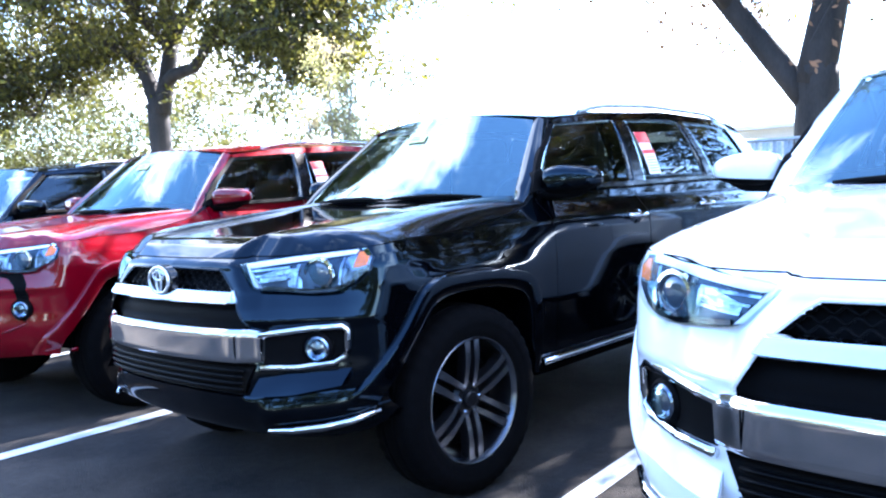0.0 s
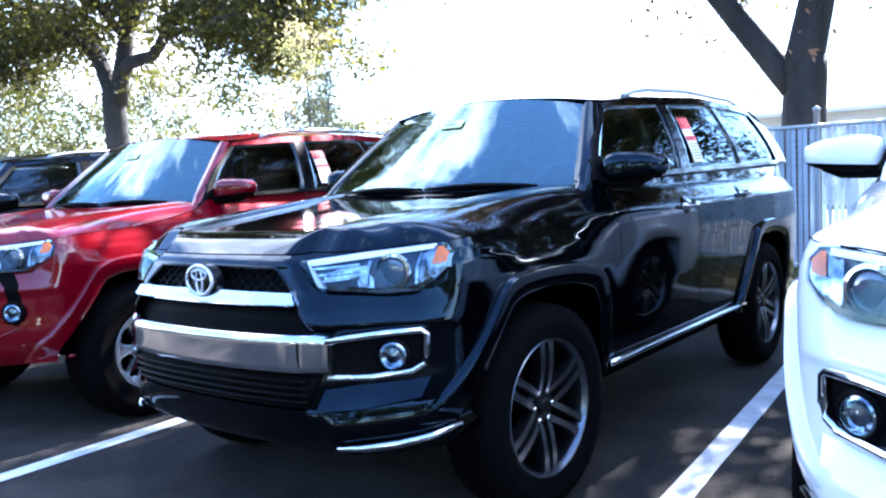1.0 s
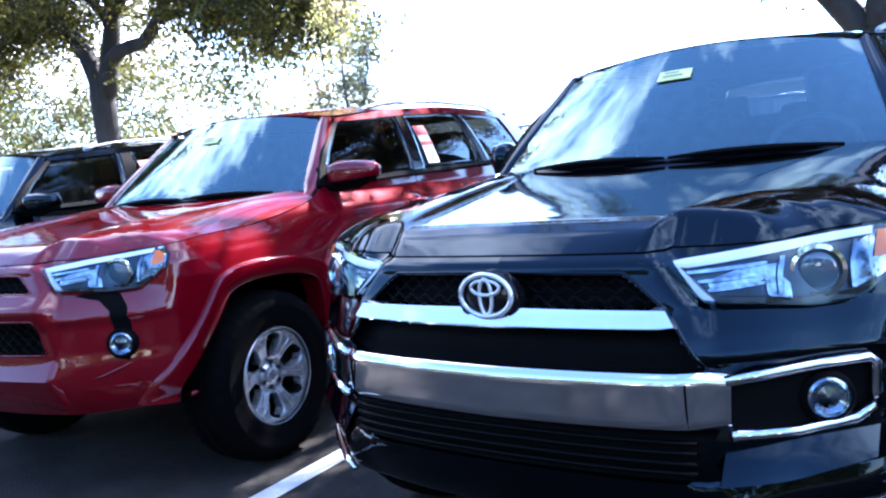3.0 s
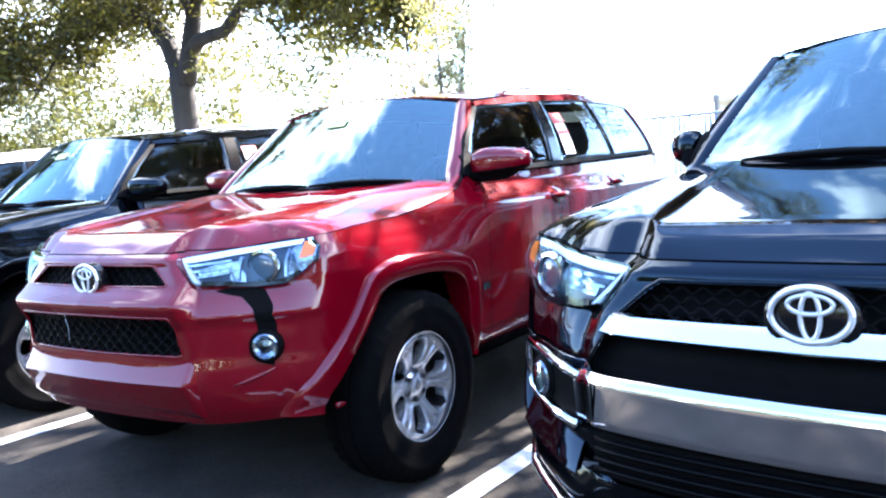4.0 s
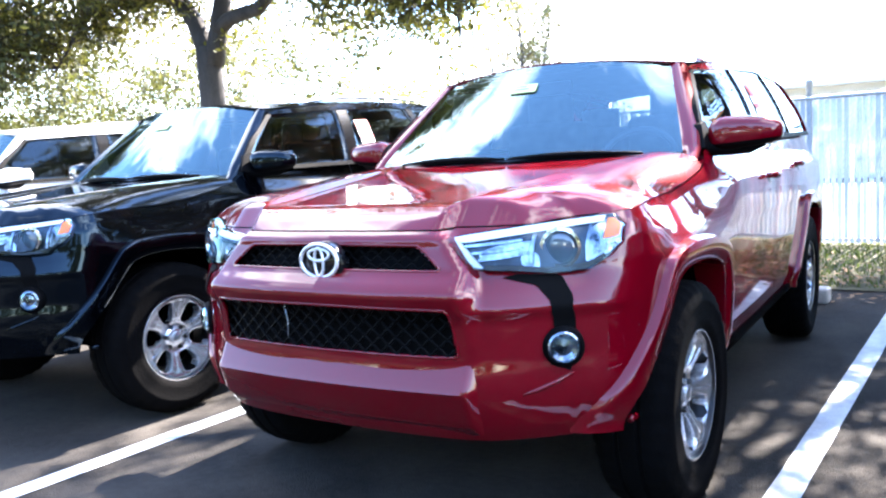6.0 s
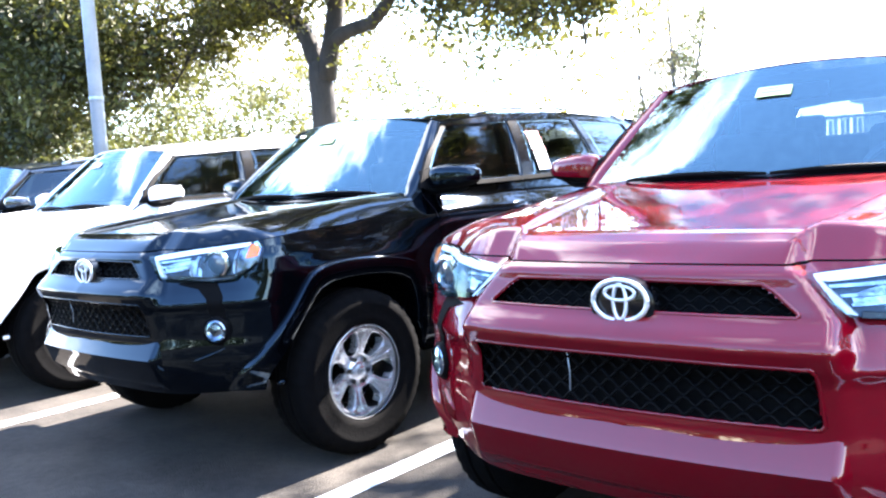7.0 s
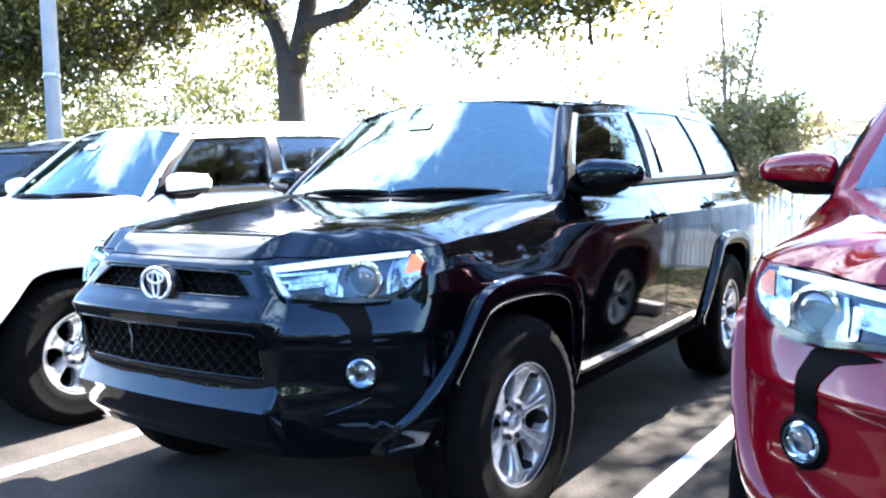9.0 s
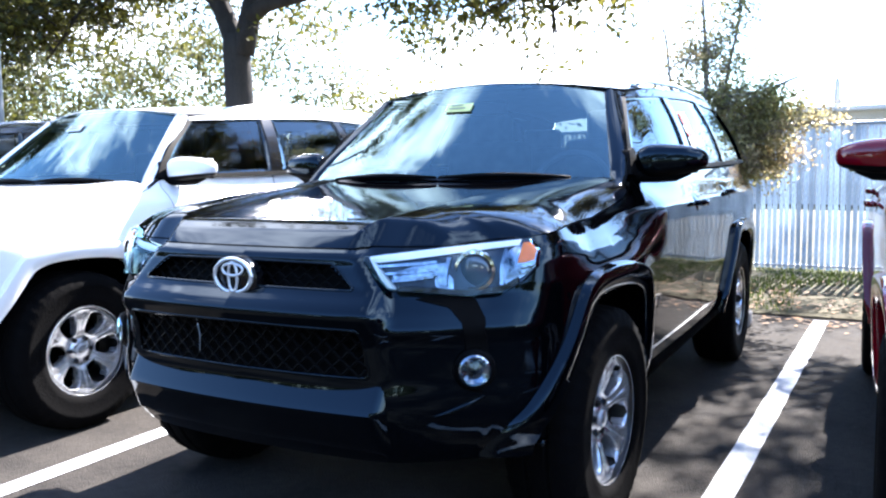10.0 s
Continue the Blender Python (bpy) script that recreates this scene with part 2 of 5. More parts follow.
def box(cx, cy, cz, sx, sy, sz, bevel=0.0):
    bm = bmesh.new()
    bmesh.ops.create_cube(bm, size=1.0)
    bmesh.ops.scale(bm, vec=(sx, sy, sz), verts=bm.verts)
    if bevel:
        bmesh.ops.bevel(bm, geom=bm.edges[:], offset=bevel, segments=3, affect="EDGES", profile=0.6)
    bmesh.ops.translate(bm, vec=(cx, cy, cz), verts=bm.verts)
    v, f = [tuple(p.co) for p in bm.verts], [[p.index for p in q.verts] for q in bm.faces]
    bm.free()
    return v, f


def revolve(profile, n=48, closed=False):
    """A surface of revolution round the x axis from (x, r) pairs."""
    vs, fs, k = [], [], len(profile)
    for i in range(n):
        a = 2 * math.pi * i / n
        vs += [(x, r * math.cos(a), r * math.sin(a)) for x, r in profile]
    for i in range(n):
        for j in range(k if closed else k - 1):
            p, q = i * k, (i + 1) % n * k
            fs.append((p + j, q + j, q + (j + 1) % k, p + (j + 1) % k))
    return vs, fs


def tube(points, radii, n=8, cap=True):
    """A round rod through the points."""
    vs, fs = [], []
    pts = [Vector(p) for p in points]
    up = Vector((0.13, 0.27, 1)).normalized()
    for i, p in enumerate(pts):
        d = (pts[min(i + 1, len(pts) - 1)] - pts[max(i - 1, 0)]).normalized()
        a = d.cross(up)
        a = (a if a.length > 1e-3 else d.cross(Vector((1, 0, 0)))).normalized()
        b = d.cross(a)
        r = radii[i] if hasattr(radii, "__len__") else radii
        vs += [tuple(p + (a * math.cos(2 * math.pi * k / n) + b * math.sin(2 * math.pi * k / n)) * r) for k in range(n)]
    for i in range(len(pts) - 1):
        for k in range(n):
            fs.append((i * n + k, i * n + (k + 1) % n, (i + 1) * n + (k + 1) % n, (i + 1) * n + k))
    if cap:
        fs.append(tuple(range(n))[::-1])
        fs.append(tuple((len(pts) - 1) * n + k for k in range(n)))
    return vs, fs


def spline(ctrl, n):
    """A smooth curve through the points, n samples even in length."""
    c = np.array(ctrl, float)
    c = np.vstack([2 * c[0] - c[1], c, 2 * c[-1] - c[-2]])
    out = []
    for i in range(1, len(c) - 2):
        for s in np.linspace(0, 1, 24, endpoint=False):
            p0, p1, p2, p3 = c[i - 1], c[i], c[i + 1], c[i + 2]
            out.append(0.5 * (2 * p1 + (p2 - p0) * s + (2 * p0 - 5 * p1 + 4 * p2 - p3) * s ** 2 + (3 * p1 - p0 - 3 * p2 + p3) * s ** 3))
    out = np.array(out + [c[-2]])
    d = np.concatenate([[0], np.cumsum(np.linalg.norm(np.diff(out, axis=0), axis=1))])
    s = np.linspace(0, d[-1], n)
    return np.stack([np.interp(s, d, out[:, k]) for k in range(out.shape[1])], 1)

# ---- the car's shape: front axle at y = 0, nose towards -y, its left side +x ----
PLAN = spline([(0, -0.85), (0.25, -0.842), (0.47, -0.812), (0.60, -0.752), (0.72, -0.655), (0.815, -0.572), (0.872, -0.48), (0.898, -0.34), (0.912, -0.1),
               (0.92, 0.6), (0.925, 1.4), (0.925, 2.3), (0.918, 3.0), (0.90, 3.45), (0.85, 3.7), (0.7, 3.80), (0.4, 3.84), (0, 3.85)], 420)
_t = np.gradient(PLAN, axis=0)
_t /= np.linalg.norm(_t, axis=1)[:, None]
NORM = np.stack([_t[:, 1], -_t[:, 0]], 1)                  # outward


def front_inset(z):
    return np.interp(z, [0.40, 0.43, 0.46, 0.49, 0.52, 0.55, 0.58, 0.62, 0.66, 0.765, 0.785, 0.795, 0.803, 0.85, 0.905, 0.95, 1.0, 1.06, 1.12], [0.075, 0.052, 0.0333, 0.0187, 0.0083, 0.002, 0.0, 0.004, 0.012, 0.018, 0.012, 0.001, 0.0, 0.026, 0.062, 0.078, 0.096, 0.15, 0.21])


def side_inset(z, y):
    """The fender rolls in early; the doors stay upright to a crease above the handles."""
    corner = np.interp(z, [0.40, 0.46, 0.52, 0.62, 0.75, 0.92, 0.99, 1.03, 1.07, 1.12, 1.18, 1.30], [0.07, 0.035, 0.02, 0.012, 0.004, 0.0, 0.006, 0.016, 0.034, 0.056, 0.078, 0.115])
    fender = np.interp(z, [0.40, 0.46, 0.52, 0.62, 0.75, 0.88, 0.92, 0.95, 0.99, 1.03, 1.07, 1.12, 1.18, 1.30], [0.07, 0.035, 0.02, 0.012, 0.004, 0.0, 0.007, 0.020, 0.041, 0.065, 0.091, 0.126, 0.165, 0.21])
    c = 0.6 * smooth((y + 0.46) / 0.34)
    fender = corner * (1 - c) + fender * c
    door = np.interp(z, [0.40, 0.46, 0.52, 0.62, 0.75, 0.92, 1.04, 1.085, 1.105, 1.12, 1.15, 1.18, 1.30], [0.07, 0.035, 0.02, 0.012, 0.004, 0.0, 0.003, 0.007, 0.015, 0.028, 0.054, 0.078, 0.115])
    door += 0.028 * (1 - smooth((y - 0.65) / 0.6)) * smooth((z - 1.10) / 0.13)
    w = smooth((y - 0.05) / 0.70)
    return fender * (1 - w) + door * w


def smooth(a):
    a = min(max(a, 0.0), 1.0)
    return a * a * (3 - 2 * a)


STYLE = {"limited": False}


def nose(x, z):
    """How far the grille's surround stands out in front of the bumper."""
    edge = np.interp(z, [0.66, 0.84, 0.91, 1.0, 1.03], [0.50, 0.50, 0.485, 0.415, 0.385])
    if STYLE["limited"]:
        h = np.interp(z, [0.64, 0.72, 0.80, 0.86, 0.915, 0.985, 1.005, 1.03], [0.0, 0.014, 0.022, 0.034, 0.046, 0.046, 0.052, 0.044])
    else:
        h = np.interp(z, [0.64, 0.70, 0.78, 0.80, 0.838, 0.846, 0.855, 0.875, 0.915, 0.985, 1.005, 1.03], [0.0, 0.010, 0.026, 0.024, 0.060, 0.068, 0.073, 0.070, 0.050, 0.046, 0.054, 0.044])
    return h * smooth((edge - abs(x)) / (0.07 if STYLE["limited"] else 0.045) + 0.5)


# a wheel arch's outer edge round its wheel's centre: slanted in front, flat on top, upright behind
ARCH = spline([(0.435, -0.20), (0.438, 0.0), (0.442, 0.20), (0.437, 0.33), (0.405, 0.438), (0.34, 0.488), (0.18, 0.524), (-0.02, 0.538), (-0.18, 0.532), (-0.265, 0.512), (-0.32, 0.475),
               (-0.42, 0.338), (-0.54, 0.188), (-0.60, 0.08), (-0.61, -0.2)], 240)
ARCH_A, ARCH_D = np.arctan2(ARCH[:, 1], ARCH[:, 0]), np.hypot(ARCH[:, 0], ARCH[:, 1])
ARCH_D, ARCH_A = ARCH_D[ARCH_A > -0.5], ARCH_A[ARCH_A > -0.5]


def arch_r(y, z, yc):
    """Distance from a wheel's centre in the arch's own shape: 0.535 on its outer edge."""
    dy, dz = y - yc, max(z - 0.392, 0)
    return 0.535 * math.hypot(dy, dz) / float(np.interp(math.atan2(dz, dy), ARCH_A, ARCH_D))


def rear_inset(z):
    return np.interp(z, [0.40, 0.5, 0.62, 0.66, 1.0, 1.3], [0.06, 0.01, 0.0, 0.05, 0.06, 0.14])


def skin(i, z, lift=0.0):
    """The body's surface at column i of the plan and height z, lifted along its normal."""
    p, n = PLAN[i], NORM[i]
    f, s, r = (n[1] ** 2 if n[1] < 0 else 0), n[0] ** 2, (n[1] ** 2 if n[1] > 0 else 0)
    q = p - n * (front_inset(z) * f + side_inset(z, p[1]) * s + rear_inset(z) * r - lift)
    if f > 0.2:
        q[1] -= nose(q[0], z)
    if s > 0.4 and z < 1.0:
        q[0] += 0.007 * sum(math.exp(-((arch_r(q[1], z, c) - 0.50) / 0.085) ** 2) for c in (0.0, 2.79))
    return (max(q[0], 0.0), q[1], z)


def top_z(y, x):
    """Where the hood, the fender's crown or the belt line begins."""
    if y < 0.4:
        return float(np.interp(y, [-0.80, -0.62, -0.5, -0.3, 0.0, 0.2, 0.4], [1.03, 1.035, 1.055, 1.073, 1.082, 1.105, 1.142])) if x > 0.42 else 1.028
    return float(np.interp(y, [0.4, 0.52, 0.64, 2.5, 3.4, 3.8], [1.142, 1.175, 1.235, 1.275, 1.30, 1.30]))


ZG = np.linspace(0.40, 1.32, 185)
FXG, SYG = np.linspace(0, 0.91, 183), np.linspace(-0.75, 3.55, 431)
FRONT_I = [i for i in range(len(PLAN)) if PLAN[i, 1] < 0.0]
SIDE_I = [i for i in range(len(PLAN)) if -0.75 < PLAN[i, 1] < 3.6 and PLAN[i, 0] > 0.6]
FRONT_TAB, SIDE_TAB = [], []
for _z in ZG:
    _p = np.array([skin(i, _z) for i in FRONT_I])
    _p[:, 1] += [nose(q[0], _z) for q in _p]
    FRONT_TAB.append(np.interp(FXG, _p[:, 0], _p[:, 1]))
    _p = np.array([skin(i, _z) for i in SIDE_I])
    SIDE_TAB.append(np.interp(SYG, _p[:, 1], _p[:, 0]))


def from_table(tab, grid, a, z):
    k = min(max((z - ZG[0]) / (ZG[1] - ZG[0]), 0), len(ZG) - 1.001)
    j = min(max((a - grid[0]) / (grid[1] - grid[0]), 0), len(grid) - 1.001)
    k0, j0 = int(k), int(j)
    u, v = k - k0, j - j0
    r0, r1 = tab[k0], tab[k0 + 1]
    return float((r0[j0] * (1 - v) + r0[j0 + 1] * v) * (1 - u) + (r1[j0] * (1 - v) + r1[j0 + 1] * v) * u)


def front_y(x, z, lift=0.0):
    """The front's y at a place across the car and a height."""
    return from_table(FRONT_TAB, FXG, abs(x), z) - lift


def side_x(y, z, lift=0.0):
    return from_table(SIDE_TAB, SYG, y, z) + lift


def on_front(rungs, lift, nu=8, nv=8, depth=0.03, dome=0.0, profile=None):
    """A raised panel on the front: rungs of (x0, z0, x1, z1), lofted, with its edges turned back."""
    rr = np.array(rungs, float)
    ts = np.linspace(0, len(rr) - 1, nv)
    vs = []
    for a in ts:
        row = [np.interp(a, range(len(rr)), rr[:, k]) for k in range(4)]
        for s in np.linspace(0, 1, nu):
            x, z = row[0] + (row[2] - row[0]) * s, row[1] + (row[3] - row[1]) * s
            b = dome * (4 * s * (1 - s)) if profile is None else profile(s)
            vs.append((x, front_y(x, z) - lift - b, z))
    fs = grid_faces(nv, nu)
    ring = [(0, j) for j in range(nu)] + [(i, nu - 1) for i in range(1, nv)] + [(nv - 1, j) for j in range(nu - 2, -1, -1)] + [(i, 0) for i in range(nv - 2, 0, -1)]
    ids = [i * nu + j for i, j in ring]
    o = len(vs)
    vs += [(vs[k][0], vs[k][1] + depth, vs[k][2]) for k in ids]
    m = len(ids)
    fs += [(ids[k], o + k, o + (k + 1) % m, ids[(k + 1) % m]) for k in range(m)]
    return vs, fs


def step_profile(s):
    """A bar whose face leans out towards its top, under a narrow upper chamfer."""
    return float(np.interp(s, [0, 0.06, 0.86, 0.92, 1.0], [-0.006, 0.002, 0.007, 0.005, -0.012]))


ARCHES = ((0.0, 0.40), (2.79, 0.40))


COLS = list(range(0, 120)) + list(range(120, 420, 2))
UPPER_OPEN = [(0.0, 0.990), (0.322, 0.986), (0.352, 0.968), (0.405, 0.922), (0.40, 0.914), (0.0, 0.914)]
LOWER_OPEN = [(0.0, 0.815), (0.436, 0.812), (0.444, 0.80), (0.455, 0.68), (0.446, 0.668), (0.0, 0.666)]
WIDE_OPEN = [(0.0, 0.990), (0.322, 0.986), (0.352, 0.968), (0.425, 0.905), (0.500, 0.785), (0.50, 0.70), (0.0, 0.70)]


def inside(x, z, poly):
    hit = False
    for k in range(len(poly)):
        (x0, z0), (x1, z1) = poly[k], poly[k - 1]
        if (z0 > z) != (z1 > z) and x < x0 + (x1 - x0) * (z - z0) / (z1 - z0):
            hit = not hit
    return hit


def column_top(i):
    x, y = PLAN[i]
    return top_z(y + front_inset(1.03) * NORM[i, 1] ** 2 if y < 0 else y, x)


def body_shell(openings):
    """The bumpers, fenders and sides, with wheel and grille openings left out: returns vertices and the faces of body, front door, rear door."""
    rows = 62
    vs, keep, door1, door2 = [], [], [], []
    for i in COLS:
        x, y = PLAN[i]
        zt = column_top(i)
        zb = float(np.interp(x, [0.55, 0.80, 0.88], [0.41, 0.415, 0.43])) if y < -0.3 else 0.41
        for j in range(rows):
            vs.append(skin(i, zb + (zt - zb) * j / (rows - 1)))
    for q in grid_faces(len(COLS), rows):
        c = np.mean([vs[k] for k in q], axis=0)
        if c[0] > 0.6 and any(arch_r(c[1], c[2], y) < 0.475 or math.hypot(c[1] - y, c[2] - 0.392) < 0.43 for y, z in ARCHES):
            continue
        if c[1] < -0.5 and any(inside(c[0], c[2], p) for p in openings):
            continue
        if c[0] > 0.7 and 0.60 < c[1] < 1.535 and c[2] > 0.5:
            door1.append(q)
        elif c[0] > 0.7 and 1.535 < c[1] < 2.5 and c[2] > 0.5:
            door2.append(q)
        else:
            keep.append(q)
    return vs, keep, door1, door2


def nose_y(x, z, lift=0.0):
    return front_y(x, z) - nose(x, z) - lift


def opening_rim(poly, r):
    """A rounded lip round half of an opening."""
    pts = []
    for k in range(len(poly) - 1):
        for s in np.linspace(0, 1, 10, endpoint=k == len(poly) - 2):
            x, z = poly[k][0] + (poly[k + 1][0] - poly[k][0]) * s, poly[k][1] + (poly[k + 1][1] - poly[k][1]) * s
            pts.append((x, nose_y(x, z, -0.003), z))
    return tube(pts, r, 8, False)


def compact(vs, fs):
    used = sorted({k for f in fs for k in f})
    at = {k: i for i, k in enumerate(used)}
    return [vs[k] for k in used], [tuple(at[k] for k in f) for f in fs]


def shrink_y(v, y0, y1, gap=0.004):
    """Draws a door's ends in a little, to leave the gap round it."""
    out = []
    for p in v:
        t = (p[1] - y0) / (y1 - y0)
        out.append((p[0], p[1] + gap * (1 - 2 * min(max(t, 0), 1)), p[2]))
    return out


def hood_edges():
    """The hood's edge, from the nose round to the cowl: (x, y, z)."""
    out = []
    for i in COLS[1:]:
        p = skin(i, column_top(i))
        if p[1] > 0.53:
            break
        out.append(p)
    return out


def hood_z(x, y, X, Ze, ex, ey, ez):
    """A sunken middle between two raised shoulders, with a steep face above each headlight."""
    x = abs(x)
    mid = float(np.interp(y, [-0.80, -0.765, -0.71, -0.675, -0.645, -0.58, -0.45, -0.2, 0.1, 0.35, 0.6], [1.020, 1.030, 1.075, 1.094, 1.100, 1.105, 1.117, 1.142, 1.170, 1.196, 1.222]))
    crest = float(np.interp(y, [-0.75, -0.62, -0.45, -0.2, 0.1, 0.35, 0.6], [1.096, 1.115, 1.137, 1.164, 1.190, 1.208, 1.226]))
    ridge = 0.375 + 0.20 * min(max((y + 0.75) / 1.15, 0), 1)
    t = min(max((x - ridge) / max(X - ridge, 0.02), 0), 1)
    side = crest - (crest - Ze) * t ** 3.2
    w = smooth((x - ridge) / 0.040 + 0.5)
    z = mid * (1 - w) + side * w
    front = float(np.interp(x, ex, ez)) + 1.15 * max(y - float(np.interp(x, ex, ey)), 0)
    h = min(max(0.5 + (front - z) / 0.020, 0), 1)
    return front * (1 - h) + z * h - 0.010 * h * (1 - h)


def hood_piece():
    edge = hood_edges()
    ex, ey, ez = (np.maximum.accumulate([p[0] for p in edge]), [p[1] for p in edge], [p[2] for p in edge])
    rows = [p for p in edge if p[0] > 0.36]
    n = 72
    vs = []
    for X, y, z in rows:
        for s in np.linspace(0, 1, n):
            x = X * s * 0.994
            bow = 0.05 * (1 - (x / 0.8) ** 2) * np.clip((y - 0.3) / 0.2, 0, 1)
            if x < rows[0][0]:
                bow += (rows[0][1] - float(np.interp(x, ex, ey))) * math.exp(-(y - rows[0][1]) / 0.06)
            vs.append((x, y - bow, hood_z(x, y - bow, X, z, ex, ey, ez)))
    return vs, grid_faces(len(rows), n)


# cabin
def roof_edge(y):
    """Half width and height of the roof's edge."""
    return (float(np.interp(y, [0.9, 1.2, 2.2, 3.2, 3.6], [0.605, 0.635, 0.65, 0.64, 0.61])),
            float(np.interp(y, [0.9, 1.1, 1.5, 2.2, 3.0, 3.6], [1.60, 1.622, 1.657, 1.688, 1.68, 1.63])))


def belt(y):
    return (float(np.interp(y, [0.5, 0.65, 0.9, 1.3, 3.2, 3.6], [0.788, 0.802, 0.828, 0.847, 0.842, 0.81])), float(np.interp(y, [0.5, 0.64, 2.5, 3.4], [1.21, 1.238, 1.278, 1.30])))


def cabin_side(y, s, lift=0.0):
    """The cabin's side between belt (s = 0) and roof edge (s = 1)."""
    xb, zb = belt(y)
    xr, zr = roof_edge(y)
    bulge = float(np.interp(y, [0.6, 1.3], [0.010, 0.022])) * 4 * s * (1 - s)
    return (xb + (xr + 0.02 - xb) * s + bulge + lift, y, zb + (zr - 0.01 - zb) * s)


def on_side(rungs, lift=0.0, nu=8, nv=10, depth=0.02):
    """A panel on the cabin's side: rungs of (y0, s0, y1, s1)."""
    rr = np.array(rungs, float)
    vs = []
    for a in np.linspace(0, len(rr) - 1, nv):
        r = [np.interp(a, range(len(rr)), rr[:, k]) for k in range(4)]
        for t in np.linspace(0, 1, nu):
            vs.append(cabin_side(r[0] + (r[2] - r[0]) * t, r[1] + (r[3] - r[1]) * t, lift))
    fs = grid_faces(nv, nu)
    ring = [(0, j) for j in range(nu)] + [(i, nu - 1) for i in range(1, nv)] + [(nv - 1, j) for j in range(nu - 2, -1, -1)] + [(i, 0) for i in range(nv - 2, 0, -1)]
    ids = [i * nu + j for i, j in ring]
    o, m = len(vs), len(ids)
    vs += [(vs[k][0] - depth, vs[k][1], vs[k][2]) for k in ids]
    fs += [(ids[k], o + k, o + (k + 1) % m, ids[(k + 1) % m]) for k in range(m)]
    return vs, fs


def shield(s, t):
    """The windshield: s from -1 to 1 across, t from 0 at the cowl to 1 at the header."""
    x = s * (0.738 + (0.572 - 0.738) * t)
    y0, y1 = 0.53 - 0.11 * (1 - s * s), 0.97 - 0.09 * (1 - s * s)
    z1 = 1.612 + 0.042 * (1 - s * s)
    return (x, y0 + (y1 - y0) * t, 1.200 + 0.004 * (1 - s * s) + (z1 - 1.200) * (t ** 0.94))


def roof_piece():
    ys = np.linspace(0, 1, 30)
    vs = []
    n = 25
    for a in ys:
        for s in np.linspace(-1, 1, n):
            y0 = shield(s, 1.0)[1] + 0.001
            y = y0 + (3.55 - y0) * a
            xr, zr = roof_edge(y)
            crown = 0.06 * (1 - abs(s) ** 2.4)
            z = zr + crown
            if a == 0:
                z = shield(s, 1.0)[2] + 0.002
            vs.append((s * (xr + 0.015), y, z))
    return vs, grid_faces(len(ys), n)


def sheet(name, piece, mat, out=None, sharp=None, smooth=True):
    """A mesh whose faces look towards out, on the whole."""
    v, f = piece
    me = mesh(name, v, f, mat, smooth, sharp)
    if out is not None:
        tot = Vector()
        for p in me.polygons:
            tot += p.normal * p.area
        if tot.dot(Vector(out)) < 0:
            me.flip_normals()
    return me


# ---- wheels: axle along x, outside +x ----
def spoke_piece(r0, r1, w0, w1, x0, x1, thick, groove=0.0):
    """One spoke from hub to rim along +z."""
    prof = []
    for a in np.linspace(0, 1, 7):
        r, w = r0 + (r1 - r0) * a, w0 + (w1 - w0) * a ** 1.4
        x = x0 + (x1 - x0) * a + 0.012 * math.sin(math.pi * a)
        prof.append([(x - thick, -w * 1.1, r), (x - 0.008, -w, r), (x, -w * 0.85, r), (x, -w * 0.2, r), (x - groove, 0, r), (x, w * 0.2, r), (x, w * 0.85, r), (x - 0.008, w, r), (x - thick, w * 1.1, r)])
    vs = [p for row in prof for p in row]
    fs = grid_faces(7, 9) + [tuple(range(9)), tuple(54 + k for k in range(9))[::-1]]
    return vs, fs


